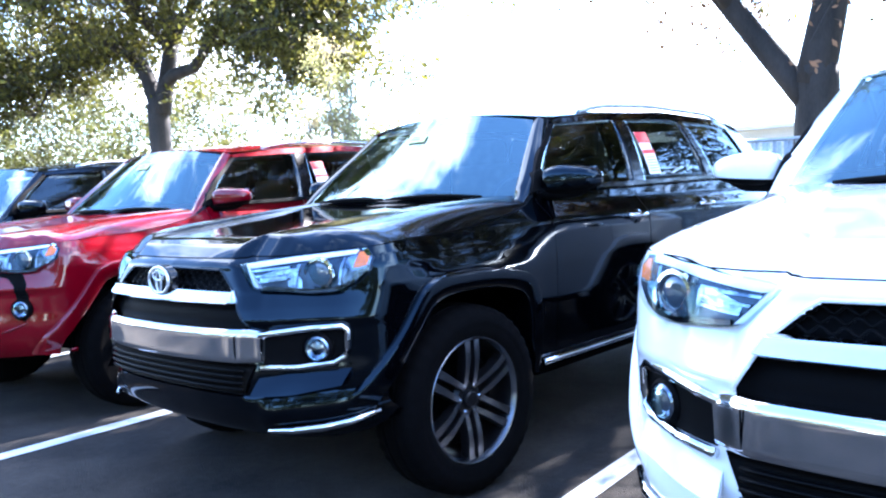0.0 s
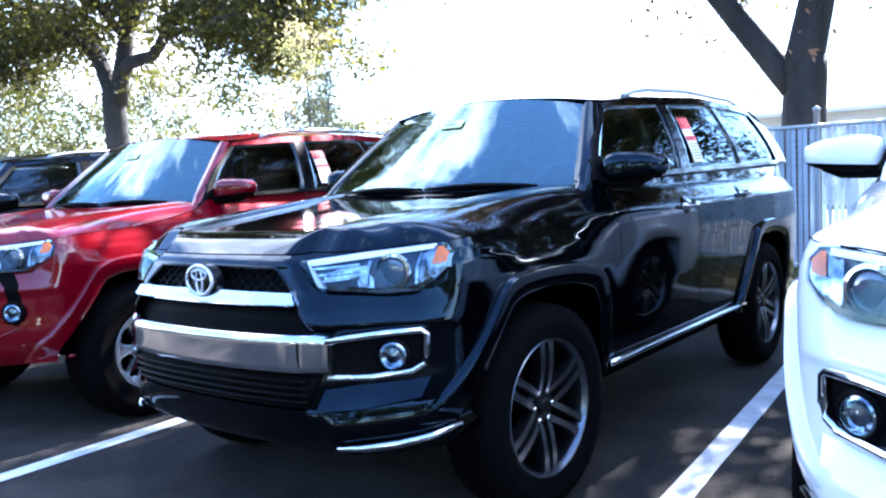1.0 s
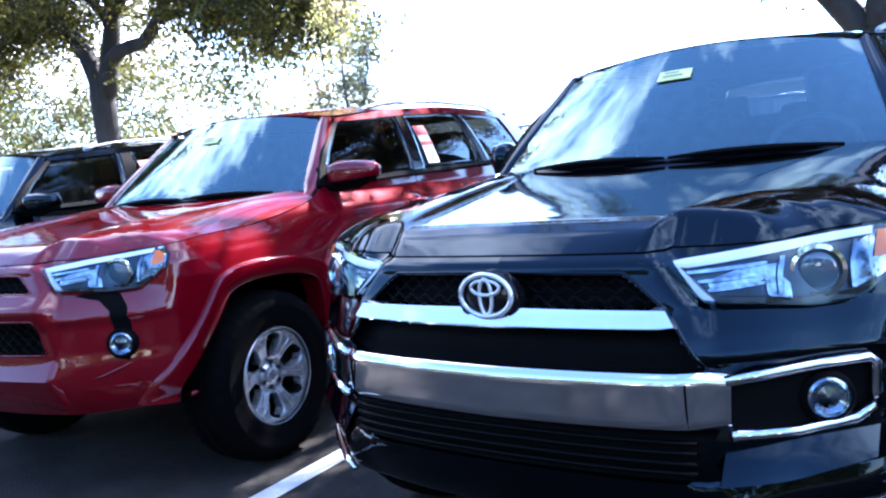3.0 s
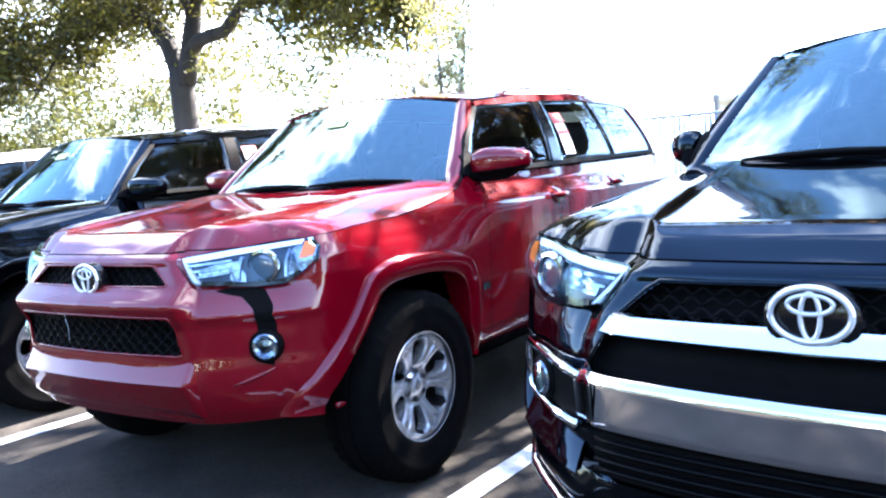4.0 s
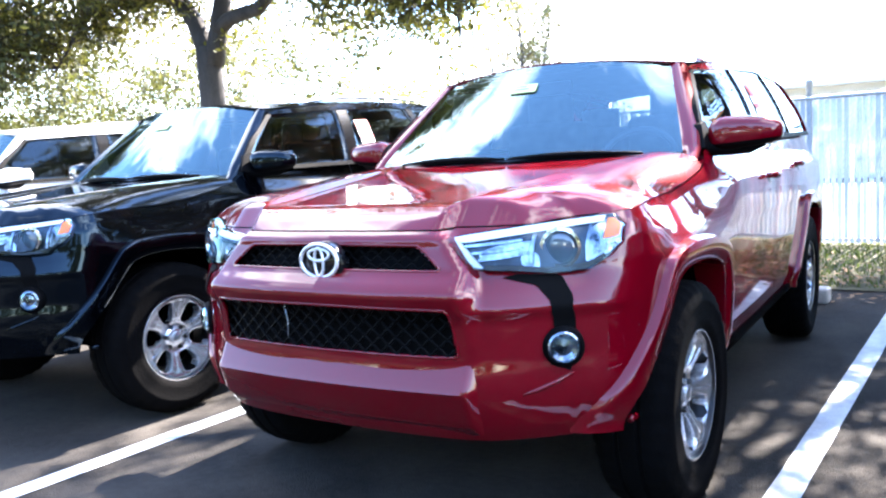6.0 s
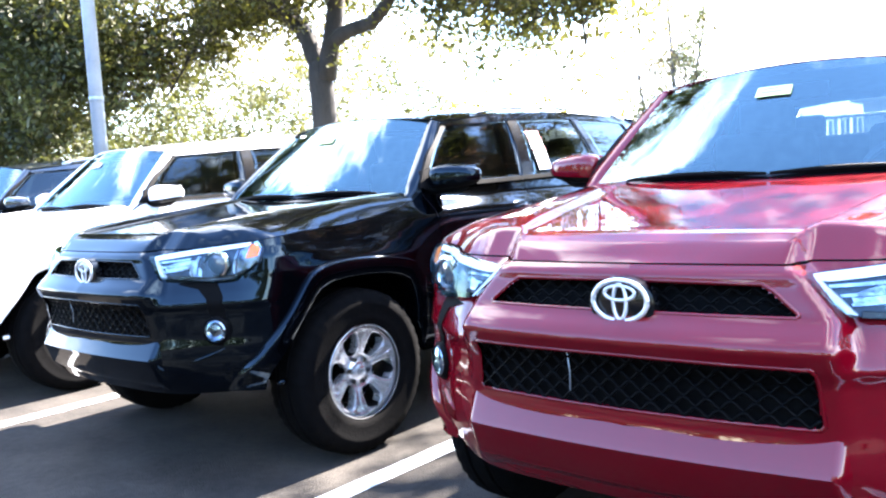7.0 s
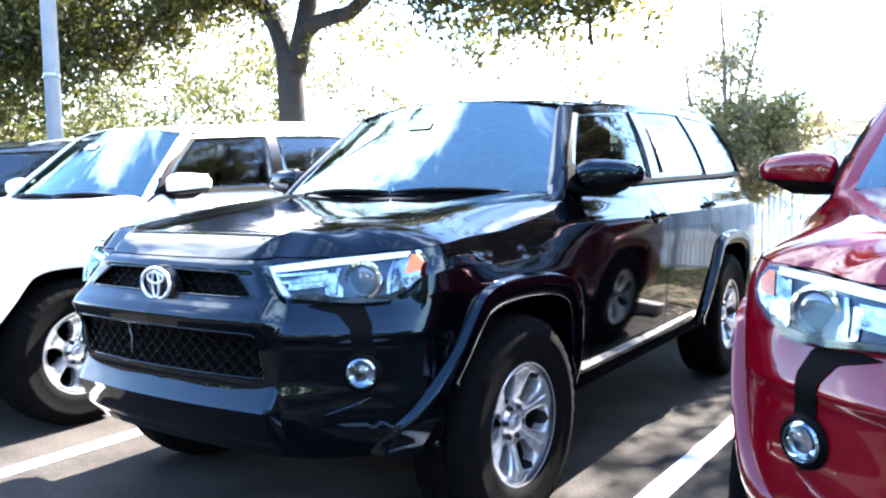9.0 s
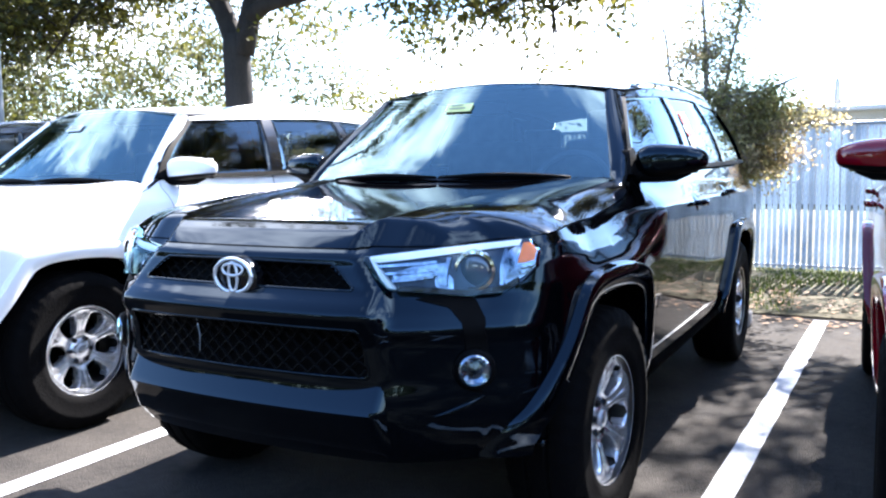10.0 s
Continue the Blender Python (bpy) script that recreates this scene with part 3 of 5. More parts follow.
def sector_piece(rim):
    """A sixth of a cast wheel's face: a broad spoke with a groove, half a window each side, and its share of hub and outer ring."""
    rs = np.concatenate([np.linspace(0.030, 0.084, 7), np.linspace(0.087, 0.1935, 26), np.linspace(0.197, rim, 6)])
    fr = [-1, -0.97, -0.88, -0.7, -0.45, -0.24, -0.13, -0.06, 0.06, 0.13, 0.24, 0.45, 0.7, 0.88, 0.97, 1]
    full = math.pi / 6
    vs, edge = [], []
    for r in rs:
        u = (r - 0.140) / 0.0545
        open_w = (max(1 - abs(u) ** 3.2, 0)) ** (1 / 3.2) * (0.042 + 0.014 * u) if abs(u) < 1 else 0.0
        w = full - open_w / r
        dish = float(np.interp(r, [0.03, 0.045, 0.055, 0.075, 0.10, 0.16, 0.19, rim - 0.012, rim], [0.074, 0.072, 0.058, 0.060, 0.076, 0.094, 0.099, 0.106, 0.104]))
        for f in fr:
            a = w * f
            x = dish
            if 0.075 < r < 0.195 and abs(f) < 0.1:
                x -= 0.005 * math.sin(math.pi * (r - 0.075) / 0.12) ** 0.5
            if abs(f) > 0.8 and open_w > 0.002:
                x -= 0.012 * ((abs(f) - 0.8) / 0.2) ** 2
            if abs(f) > 0.3 and r > 0.196:
                x -= 0.006 * smooth((abs(f) - 0.3) / 0.4) * math.sin(math.pi * min((r - 0.196) / (rim - 0.196), 1))
            vs.append((x, -r * math.sin(a), r * math.cos(a)))
    n = len(fr)
    fs = grid_faces(len(rs), n, True)
    for col, flip in ((0, False), (n - 1, True)):               # walls of the windows
        base = len(vs)
        ks = [k for k, r in enumerate(rs) if 0.0855 < r < 0.195]
        for k in ks:
            x, y, z = vs[k * n + col]
            c = 0.004 if flip else -0.004
            vs.append((x - 0.045, y + c, z))
        for j in range(len(ks) - 1):
            q = (ks[j] * n + col, ks[j + 1] * n + col, base + j + 1, base + j)
            fs.append(q[::-1] if flip else q)
    return vs, fs


def wheel_meshes(rim, limited):
    k = 0.92 if limited else 1.0
    prof = [(-0.118, rim), (-0.126, rim + 0.03), (-0.132, 0.325), (-0.124, 0.362), (-0.104, 0.383), (-0.07, 0.389), (-0.045, 0.390), (-0.040, 0.383), (-0.032, 0.383), (-0.027, 0.391),
            (0, 0.392), (0.027, 0.391), (0.032, 0.383), (0.040, 0.383), (0.045, 0.390), (0.07, 0.389), (0.104, 0.383), (0.124, 0.362), (0.131, 0.330), (0.133, 0.318), (0.130, 0.312), (0.130, rim + 0.040), (0.125, rim + 0.014), (0.112, rim)]
    prof = [(x * k, r) for x, r in prof]
    n = 120
    vs, fs = revolve(prof, n)
    m = len(prof)
    out = []
    for i, p in enumerate(vs):
        a, j = i // m, i % m
        if j in (3, 4, 5, 16, 17, 15) and a % 3 == 0:
            p = (p[0] * 0.985, p[1] * 0.988, p[2] * 0.988)
        out.append(p)
    tyre = mesh("tyre", out, fs, RUBBER, sharp=40)
    lip = mesh("rim", *revolve([(0.110 * k, rim + 0.006), (0.116 * k, rim), (0.114 * k, rim - 0.006), (0.085, rim - 0.016), (0.02, rim - 0.03), (-0.11, rim - 0.02), (-0.12 * k, rim + 0.004)], 64),
               [MACHINED if limited else SILVER, DARK_ALLOY], sharp=35)
    for p in lip.polygons:
        p.material_index = 0 if p.center.x > 0.10 * k else 1
    disc = mesh("brake_disc", *revolve([(0.0, 0.02), (0.0, rim - 0.06), (-0.02, rim - 0.06), (-0.02, 0.02)], 40, closed=True), SHADE_BLACK, sharp=30)
    if limited:
        sp = mesh("spoke", *spoke_piece(0.05, rim - 0.004, 0.013, 0.019, 0.070, 0.092, 0.045, 0.0), MACHINED, sharp=35)
        hub = mesh("hub_cap", *revolve([(0.084, 0.001), (0.084, 0.028), (0.080, 0.034), (0.066, 0.038), (0.062, 0.066), (0.045, 0.078), (0.02, 0.08)], 36), DARK_ALLOY, sharp=30)
        sp.materials.append(DARK_ALLOY)                  # bright face, dark flanks
        for p in sp.polygons:
            p.material_index = 0 if abs(p.normal.x) > 0.6 else 1
        nut_x = 0.074
    else:
        sp = sheet("spoke", sector_piece(rim - 0.002), SILVER, (1, 0, 0), 32)
        hub = mesh("hub_cap", *revolve([(0.088, 0.001), (0.088, 0.022), (0.084, 0.029), (0.066, 0.033)], 36), SILVER, sharp=30)
        nut_x = 0.076
    nut = mesh("wheel_nut", *revolve([(nut_x, 0.001), (nut_x, 0.008), (nut_x - 0.004, 0.011), (0.045, 0.012)], 6), GLOSS_BLACK if not limited else CHROME, sharp=30)
    return dict(tyre=tyre, rim=lip, disc=disc, spoke=sp, hub=hub, nut=nut)


WHEELS = {True: wheel_meshes(0.258, True), False: wheel_meshes(0.222, False)}


def add_wheel(car, x, y, limited, spin, steer=0.0):
    ms = WHEELS[limited]
    w = part("wheel", ms["tyre"], car, "black rubber tyre on " + ("a dark machined alloy rim with paired spokes" if limited else "a silver six-spoke alloy rim"),
             pose(x, y, 0.392, 0, 0, steer + (0 if x > 0 else 180)) @ pose(0, 0, 0, spin))
    part("rim", ms["rim"], w)
    part("brake_disc", ms["disc"], w)
    part("hub_cap", ms["hub"], w)
    for k in range(6):
        if limited:
            for d in (-0.027, 0.027):
                part("spoke", ms["spoke"], w, "", pose(0, 0, 0, 60 * k) @ pose(0, d, 0))
        else:
            part("spoke", ms["spoke"], w, "", pose(0, 0, 0, 60 * k))
        part("wheel_nut", ms["nut"], w, "", pose(0, 0, 0, 60 * k + 30) @ pose(0, 0, 0.058))


def ellipse_ring(cx, cz, a, b, r, y, n=40):
    """A rod bent into an ellipse on the front."""
    pts = [(cx + a * math.cos(t), y, cz + b * math.sin(t)) for t in np.linspace(0, 2 * math.pi, n + 1)]
    return tube(pts, r, 6, cap=False)


def flare_piece(yc, a0=4, a1=164):
    """A wheel-arch flare on the left side, with a crisp outer edge and a face that leans back in to the opening."""
    vs = []
    angs = np.linspace(a0, a1, 90)
    prof = [(0.04, -0.10), (0.0, 0.004), (0.0, 0.014), (0.06, 0.020), (0.5, 0.025), (0.84, 0.029), (0.90, 0.028), (0.95, 0.018), (0.98, 0.002), (1.0, -0.010)]
    for a in angs:
        r1 = float(np.interp(radians(a), ARCH_A, ARCH_D)) + 0.008
        r0 = max(0.84 * r1, 0.416)
        for u, lift in prof:
            r = r0 + (r1 - r0) * u
            y, z = yc + math.cos(radians(a)) * r, 0.392 + math.sin(radians(a)) * r
            x = side_x(y, max(z, 0.45))
            if u < 0.97:
                x = max(x, side_x(y, min(max(z, 0.45), 0.85)) - 0.006)
            vs.append((x + lift, y, z))
    return vs, grid_faces(len(angs), len(prof))


def mirror_piece():
    """The mirror's shell on the left side: a rounded wedge."""
    bm = bmesh.new()
    bmesh.ops.create_uvsphere(bm, u_segments=28, v_segments=16, radius=1.0)
    for v in bm.verts:
        x, y, z = v.co
        e = lambda a, p: math.copysign(abs(a) ** p, a)
        x, y, z = e(x, 0.62), e(y, 0.8), e(z, 0.6)
        h = (0.076 if z > 0 else 0.066) * (1 - (0.42 if z > 0 else 0.25) * (x * 0.5 + 0.5) ** 1.8)
        yy = y * (0.075 if y < 0 else 0.055) + 0.03 * x
        v.co = (0.938 + x * 0.140, 0.725 + yy, 1.280 + z * h + 0.006 * x)
    v, f = [tuple(p.co) for p in bm.verts], [[p.index for p in q.verts] for q in bm.faces]
    bm.free()
    return v, f


def build_parts(paint, limited):
    """All meshes of one car: (name, mesh, label, parent's name)."""
    L = []
    STYLE["limited"] = limited
    openings = [WIDE_OPEN] if limited else [UPPER_OPEN, LOWER_OPEN]
    vs, keep, d1, d2 = body_shell(openings)
    v, f = compact(vs, keep)
    L.append(("body", mesh("body", *mirrored(v, f), paint, sharp=50), "", None))
    for nm, df, y0, y1 in (("front_door", d1, 0.60, 1.535), ("rear_door", d2, 1.535, 2.5)):
        v, f = compact(vs, df)
        v = shrink_y(v, y0, y1)
        L.append((nm, mesh(nm, v, f, paint, sharp=50), "", None))
        L.append((nm + "_right", mesh(nm, *other_side(v, f), paint, sharp=50), "", None))
    L.append(("hood", sheet("hood", mirrored(*hood_piece()), paint, (0, 0, 1), 40), "", None))
    L.append(("roof", sheet("roof", roof_piece(), paint, (0, 0, 1), 50), "", None))
    # liner under hood and sills: near-black filler boxes, so that gaps look deep in shade
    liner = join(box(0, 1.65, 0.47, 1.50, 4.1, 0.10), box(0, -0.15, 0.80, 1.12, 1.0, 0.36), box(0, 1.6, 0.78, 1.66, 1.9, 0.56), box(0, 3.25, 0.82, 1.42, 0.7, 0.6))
    L.append(("underbody", mesh("underbody", *liner, SHADE_BLACK, False), "", None))
    # windshield
    ns, nt = 25, 15
    pts = [shield(s, t) for t in np.linspace(0, 1, nt) for s in np.linspace(-1, 1, ns)]
    L.append(("windshield", sheet("windshield", (pts, grid_faces(nt, ns)), WINDSHIELD, (0, -1, 1)), "tinted laminated windshield reflecting the sky", None))
    # black band and wipers at the cowl
    cowl = [(s * 0.70, shield(s, 0)[1] - 0.14 + 0.15 * a, 1.145 + 0.045 * a - 0.02 * abs(s) ** 3) for a in np.linspace(0, 1, 4) for s in np.linspace(-1, 1, 21)]
    L.append(("cowl", sheet("cowl", (cowl, grid_faces(4, 21)), PLASTIC, (0, 0, 1)), "", None))
    band = [tuple(Vector(shield(s, t)) + Vector((0, -0.003, 0.003))) for t in np.linspace(0, 0.022, 3) for s in np.linspace(-1, 1, 25)]
    L.append(("glass_band", sheet("glass_band", (band, grid_faces(3, 25)), GLOSS_BLACK, (0, -1, 1)), "", "windshield"))
    for s0, s1 in ((0.02, 0.80), (-0.78, 0.0)):
        pts = [tuple(Vector(shield(s, 0.012 + 0.016 * math.sin(math.pi * a))) + Vector((0, -0.014, 0.010))) for a, s in zip(np.linspace(0, 1, 12), np.linspace(s0, s1, 12))]
        L.append(("wiper", mesh("wiper", *tube(pts, [0.006 + 0.006 * math.sin(math.pi * k / 11) for k in range(12)], 6), PLASTIC), "", None))
    for sgn in (1, -1):
        fl = (lambda v, f: (v, f)) if sgn > 0 else other_side
        R = "" if sgn > 0 else "_right"
        out = (sgn, 0, 0)
        # A pillar: between windshield and door glass
        va = []
        for t in [-0.16, -0.12, -0.09, -0.06, -0.03] + list(np.linspace(0, 1.0, 13)):
            a, b = Vector(shield(1, max(t, 0))), Vector(cabin_side(0.585 + 0.415 * max(t, 0), max(t, 0) * 0.995))
            if t < 0:
                a, b = a + Vector((-0.02, 0.42, 0.30)) * t, b + Vector((-0.03, 0.50, 0.34)) * t
            mid = (a + b) / 2 + Vector((0.010, -0.014, 0.005))
            va += [tuple(a - Vector((0.01, -0.03, 0.0))), tuple(a), tuple(a.lerp(mid, 0.6) + Vector((0.004, -0.006, 0.004))), tuple(mid), tuple(mid.lerp(b, 0.5) + Vector((0.006, -0.002, 0.002))), tuple(b), tuple(b - Vector((0.03, 0, 0)))]
        L.append(("pillar", sheet("pillar", fl(va, grid_faces(18, 7)), paint, (sgn, -0.5, 0.2), 50), "", None))
        # rail above the windows
        L.append(("roof_side", sheet("roof_side", fl(*on_side([(1.0, 0.93, 1.0, 0.985), (1.14, 0.92, 1.14, 0.995), (1.4, 0.91, 1.4, 1.01), (2.4, 0.92, 2.4, 1.04), (3.5, 0.90, 3.5, 1.04)], 0.004, 4, 30, 0.03)), paint, out, 50), "", None))
        L.append(("rear_pillar", sheet("rear_pillar", fl(*on_side([(3.32, -0.05, 3.62, -0.05), (3.24, 0.5, 3.58, 0.5), (3.18, 0.92, 3.52, 0.92)], 0.004, 6, 8, 0.03)), paint, out, 50), "", None))
        L.append(("centre_pillar", sheet("centre_pillar", fl(*on_side([(1.51, 0.0, 1.625, 0.0), (1.60, 0.92, 1.70, 0.92)], 0.001, 4, 8, 0.13)), GLOSS_BLACK, out, 50), "black centre pillar", None))
        L.append(("door_pillar", sheet("door_pillar", fl(*on_side([(2.50, 0.0, 2.60, 0.0), (2.40, 0.92, 2.47, 0.92)], 0.001, 4, 8, 0.03)), GLOSS_BLACK, out, 50), "", None))
        L.append(("belt_moulding", sheet("belt_moulding", fl(*on_side([(0.62, -0.035, 0.62, 0.03), (2.0, -0.03, 2.0, 0.03), (3.3, -0.03, 3.3, 0.03)], 0.008, 3, 24, 0.03)), GLOSS_BLACK if limited else PLASTIC, out, 50), "", None))
        L.append(("mirror_base", sheet("mirror_base", fl(*on_side([(0.585, 0.0, 0.72, 0.0), (0.65, 0.24, 0.71, 0.28)], 0.012, 4, 6, 0.03)), PLASTIC, out, 50), "", None))
        L.append(("front_window", sheet("front_window", fl(*on_side([(0.60, 0.0, 1.53, 0.0), (0.78, 0.5, 1.57, 0.5), (1.0, 0.93, 1.62, 0.93)], -0.012, 12, 12, 0.004)), SIDE_GLASS, out), "", "front_door" + R))
        L.append(("window_seal", sheet("window_seal", fl(*on_side([(0.572, 0.0, 0.618, 0.0), (0.755, 0.5, 0.796, 0.5), (0.978, 0.93, 1.018, 0.93)], 0.002, 3, 12, 0.02)), PLASTIC, out, 50), "", "front_door" + R))
        L.append(("rear_window", sheet("rear_window", fl(*on_side([(1.60, 0.0, 2.52, 0.0), (1.68, 0.93, 2.42, 0.93)], -0.012, 12, 12, 0.004)), PRIVACY, out), "", "rear_door" + R))
        L.append(("quarter_window", sheet("quarter_window", fl(*on_side([(2.58, 0.0, 3.34, 0.0), (2.45, 0.93, 3.2, 0.93)], -0.012, 12, 12, 0.004)), PRIVACY, out), "", None))
        # door handles
        for y, z, own in ((1.375, 1.085, "front_door"), (2.30, 1.115, "rear_door")):
            h = [(side_x(y + dy, z, 0.005 + 0.032 * math.sin(math.pi * min(max((dy + 0.10) / 0.2, 0.02), 0.98)) ** 0.5), y + dy, z) for dy in np.linspace(-0.10, 0.10, 12)]
            # a low raised dome, shaped to give the highlights of a recessed cup
            dish = [(side_x(y + 0.082 * q * math.cos(a), z + 0.048 * q * math.sin(a), 0.009 * (1 - q * q) - 0.001), y + 0.082 * q * math.cos(a), z + 0.048 * q * math.sin(a)) for a in np.linspace(0, 2 * math.pi, 25) for q in (0.0, 0.35, 0.65, 0.85, 1.0)]
            L.append(("handle_cup", sheet("handle_cup", fl(dish, grid_faces(25, 5)), paint, out), "", own + R))
            L.append(("handle", mesh("handle", *fl(*tube(h, [0.012 + 0.006 * math.sin(math.pi * k / 11) for k in range(12)], 8)), CHROME if limited else paint), "", own + R))
        # mirror
        mv, mf = mirror_piece()
        tilt_z = [p[2] - 0.05 * (p[0] - 0.938) for p in mv]
        low = [q for q in mf if np.mean([tilt_z[k] for k in q]) < 1.250]
        high = [q for q in mf if np.mean([tilt_z[k] for k in q]) >= 1.250]
        L.append(("mirror", mesh("mirror", *fl(*compact(mv, high)), paint, sharp=60), "", None))
        L.append(("mirror_shell", mesh("mirror_shell", *fl(*compact(mv, low)), PLASTIC, sharp=60), "", "mirror" + R))
        arm = tube([(0.765, 0.67, 1.236), (0.82, 0.69, 1.226), (0.88, 0.715, 1.220), (0.95, 0.735, 1.220), (1.01, 0.745, 1.232)], [0.040, 0.036, 0.030, 0.026, 0.010], 10)
        L.append(("mirror_arm", mesh("mirror_arm", *fl(*arm), PLASTIC, sharp=40), "", "mirror" + R))
        mg = [(0.930 + a * 0.10, 0.790, 1.282 + b * 0.055) for a in (-1, 1) for b in (-1, 1)]
        L.append(("mirror_glass", sheet("mirror_glass", fl(mg, [(0, 2, 3, 1)]), CHROME, (0, 1, 0)), "", "mirror" + R))
        # flares and wheel wells
        for yc in (0.0, 2.79):
            L.append(("wheel_flare", sheet("wheel_flare", fl(*flare_piece(yc, a0=4 if yc == 0 else -6, a1=177 if yc == 0 else 178)), paint, (sgn, 0, 0.2), 45), "", None))
            # the well's shade is in its near-black colour
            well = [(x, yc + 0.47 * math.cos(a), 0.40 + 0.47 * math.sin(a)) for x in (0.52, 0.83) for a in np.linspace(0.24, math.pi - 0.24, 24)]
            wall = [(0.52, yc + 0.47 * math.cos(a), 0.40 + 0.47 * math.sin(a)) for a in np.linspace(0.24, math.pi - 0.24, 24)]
            L.append(("wheel_well", mesh("wheel_well", *fl(*join((well, grid_faces(2, 24)), (wall, [tuple(range(24))]))), SHADE_BLACK, False), "", None))
        # sill
        if limited:
            pts = [(side_x(y, 0.47, 0.012), y, 0.455) for y in np.linspace(0.50, 2.28, 14)]
            L.append(("sill_trim", mesh("sill_trim", *fl(*tube(pts, 0.016, 8)), CHROME), "chrome sill trim", None))
        L.append(("sill", mesh("sill", *fl(*tube([(0.86, y, 0.42) for y in np.linspace(0.48, 2.3, 8)], 0.03, 8)), SHADE_BLACK), "", None))
        # roof rail
        pts = [(roof_edge(y)[0] - 0.04, y, roof_edge(y)[1] + 0.016 + 0.026 * min(1, 8 * a * (1 - a))) for a, y in zip(np.linspace(0, 1, 22), np.linspace(1.35, 3.4, 22))]
        L.append(("roof_rail", mesh("roof_rail", *fl(*tube(pts, 0.013, 8)), SILVER if not limited else STEEL), "", None))
        # headlight
        rungs = [(0.402, 1.006, 0.408, 0.996), (0.45, 1.013, 0.45, 0.957), (0.50, 1.020, 0.50, 0.917), (0.60, 1.033, 0.60, 0.910), (0.70, 1.042, 0.70, 0.897), (0.77, 1.052, 0.77, 0.902), (0.815, 1.052, 0.815, 0.935), (0.842, 1.02, 0.842, 0.972)]
        L.append(("headlight", sheet("headlight", fl(*on_front(rungs, 0.004, 9, 30, 0.03)), LAMP_DARK, (0, -1, 0), 45), "clear headlight with projector lamp and amber reflector", None))
        hl = "headlight" + R
        L.append(("reflector", sheet("reflector", fl(*on_front([(0.495, 0.962, 0.505, 0.936), (0.56, 0.985, 0.56, 0.945), (0.63, 0.990, 0.63, 0.965)], 0.008, 6, 10, 0.004)), LAMP_BACK, (0, -1, 0), 20), "", hl))
        L.append(("reflector", sheet("reflector", fl(*on_front([(0.600, 0.985, 0.612, 0.925), (0.625, 0.975, 0.635, 0.915), (0.650, 0.945, 0.655, 0.912)], 0.010, 6, 10, 0.004)), LAMP_BACK, (0, -1, 0), 20), "", hl))
        L.append(("reflector", sheet("reflector", fl(*on_front([(0.752, 0.985, 0.765, 0.915), (0.768, 1.02, 0.776, 0.920), (0.785, 1.03, 0.788, 0.930)], 0.010, 6, 10, 0.004)), LAMP_BACK, (0, -1, 0), 20), "", hl))
        L.append(("light_guide", sheet("light_guide", fl(*join(on_front([(0.404, 1.003, 0.41, 0.995), (0.45, 1.010, 0.455, 0.990), (0.60, 1.029, 0.60, 1.009), (0.79, 1.048, 0.79, 1.033)], 0.014, 4, 20, 0.01), on_front([(0.404, 1.003, 0.432, 0.996), (0.488, 0.922, 0.512, 0.919)], 0.014, 4, 8, 0.01))), LAMP_WHITE, (0, -1, 0), 45), "", hl))
        for z0, z1 in ((0.938, 0.946), (0.957, 0.966), (0.977, 0.987)):
            xa = 0.408 + (1.0 - z0) * 1.2
            L.append(("reflector_fin", sheet("reflector_fin", fl(*on_front([(xa + 0.02, z0, xa + 0.016, z0 + 0.006), (0.56, z1 - 0.003, 0.56, z1 + 0.006), (0.61, z1 + 0.004, 0.61, z1 + 0.010)], 0.016, 4, 8, 0.012)), LAMP_BACK, (0, -1, 0), 40), "", hl))
        for x0, z0, z1 in ((0.632, 0.925, 1.005), (0.758, 0.925, 1.025)):
            L.append(("reflector_fin", sheet("reflector_fin", fl(*on_front([(x0, z0, x0 + 0.009, z0), (x0 - 0.004, (z0 + z1) / 2, x0 + 0.006, (z0 + z1) / 2), (x0, z1, x0 + 0.009, z1)], 0.017, 4, 8, 0.012)), LAMP_BACK, (0, -1, 0), 40), "", hl))
        L.append(("lamp_base", sheet("lamp_base", fl(*on_front([(0.52, 0.928, 0.52, 0.914), (0.62, 0.922, 0.62, 0.908), (0.68, 0.912, 0.68, 0.898), (0.76, 0.920, 0.76, 0.903), (0.80, 0.945, 0.80, 0.928)], 0.015, 4, 14, 0.012)), GLOSS_BLACK, (0, -1, 0), 40), "", hl))
        px, pz = 0.695, 0.966
        py = front_y(px, pz, 0.012)
        tilt = pose(px, py, pz, 0, 0, 22)
        ring = [tuple(tilt @ Vector((x2, y2, z2))) for x2, y2, z2 in [(r * math.cos(a), -h, r * math.sin(a)) for a in np.linspace(0, 2 * math.pi, 33) for h, r in ((0.0, 0.060), (0.012, 0.058), (0.014, 0.049), (0.002, 0.045))]]
        L.append(("bezel", mesh("bezel", *fl(ring, grid_faces(33, 4)), CHROME, sharp=40), "", hl))
        ball = [tuple(tilt @ Vector((0.045 * math.sin(b) * math.cos(a), -0.002 - 0.012 * math.cos(b), 0.045 * math.sin(b) * math.sin(a)))) for a in np.linspace(0, 2 * math.pi, 25) for b in np.linspace(0, math.pi / 2, 7)]
        L.append(("projector_lens", mesh("projector_lens", *fl(ball, grid_faces(25, 7)), PROJ), "", hl))
        L.append(("outer_reflector", sheet("outer_reflector", fl(*on_front([(0.786, 1.040, 0.786, 0.935), (0.81, 1.040, 0.81, 0.945), (0.838, 1.02, 0.838, 0.975)], 0.009, 6, 6, 0.004)), LAMP_BACK, (0, -1, 0), 20), "", hl))
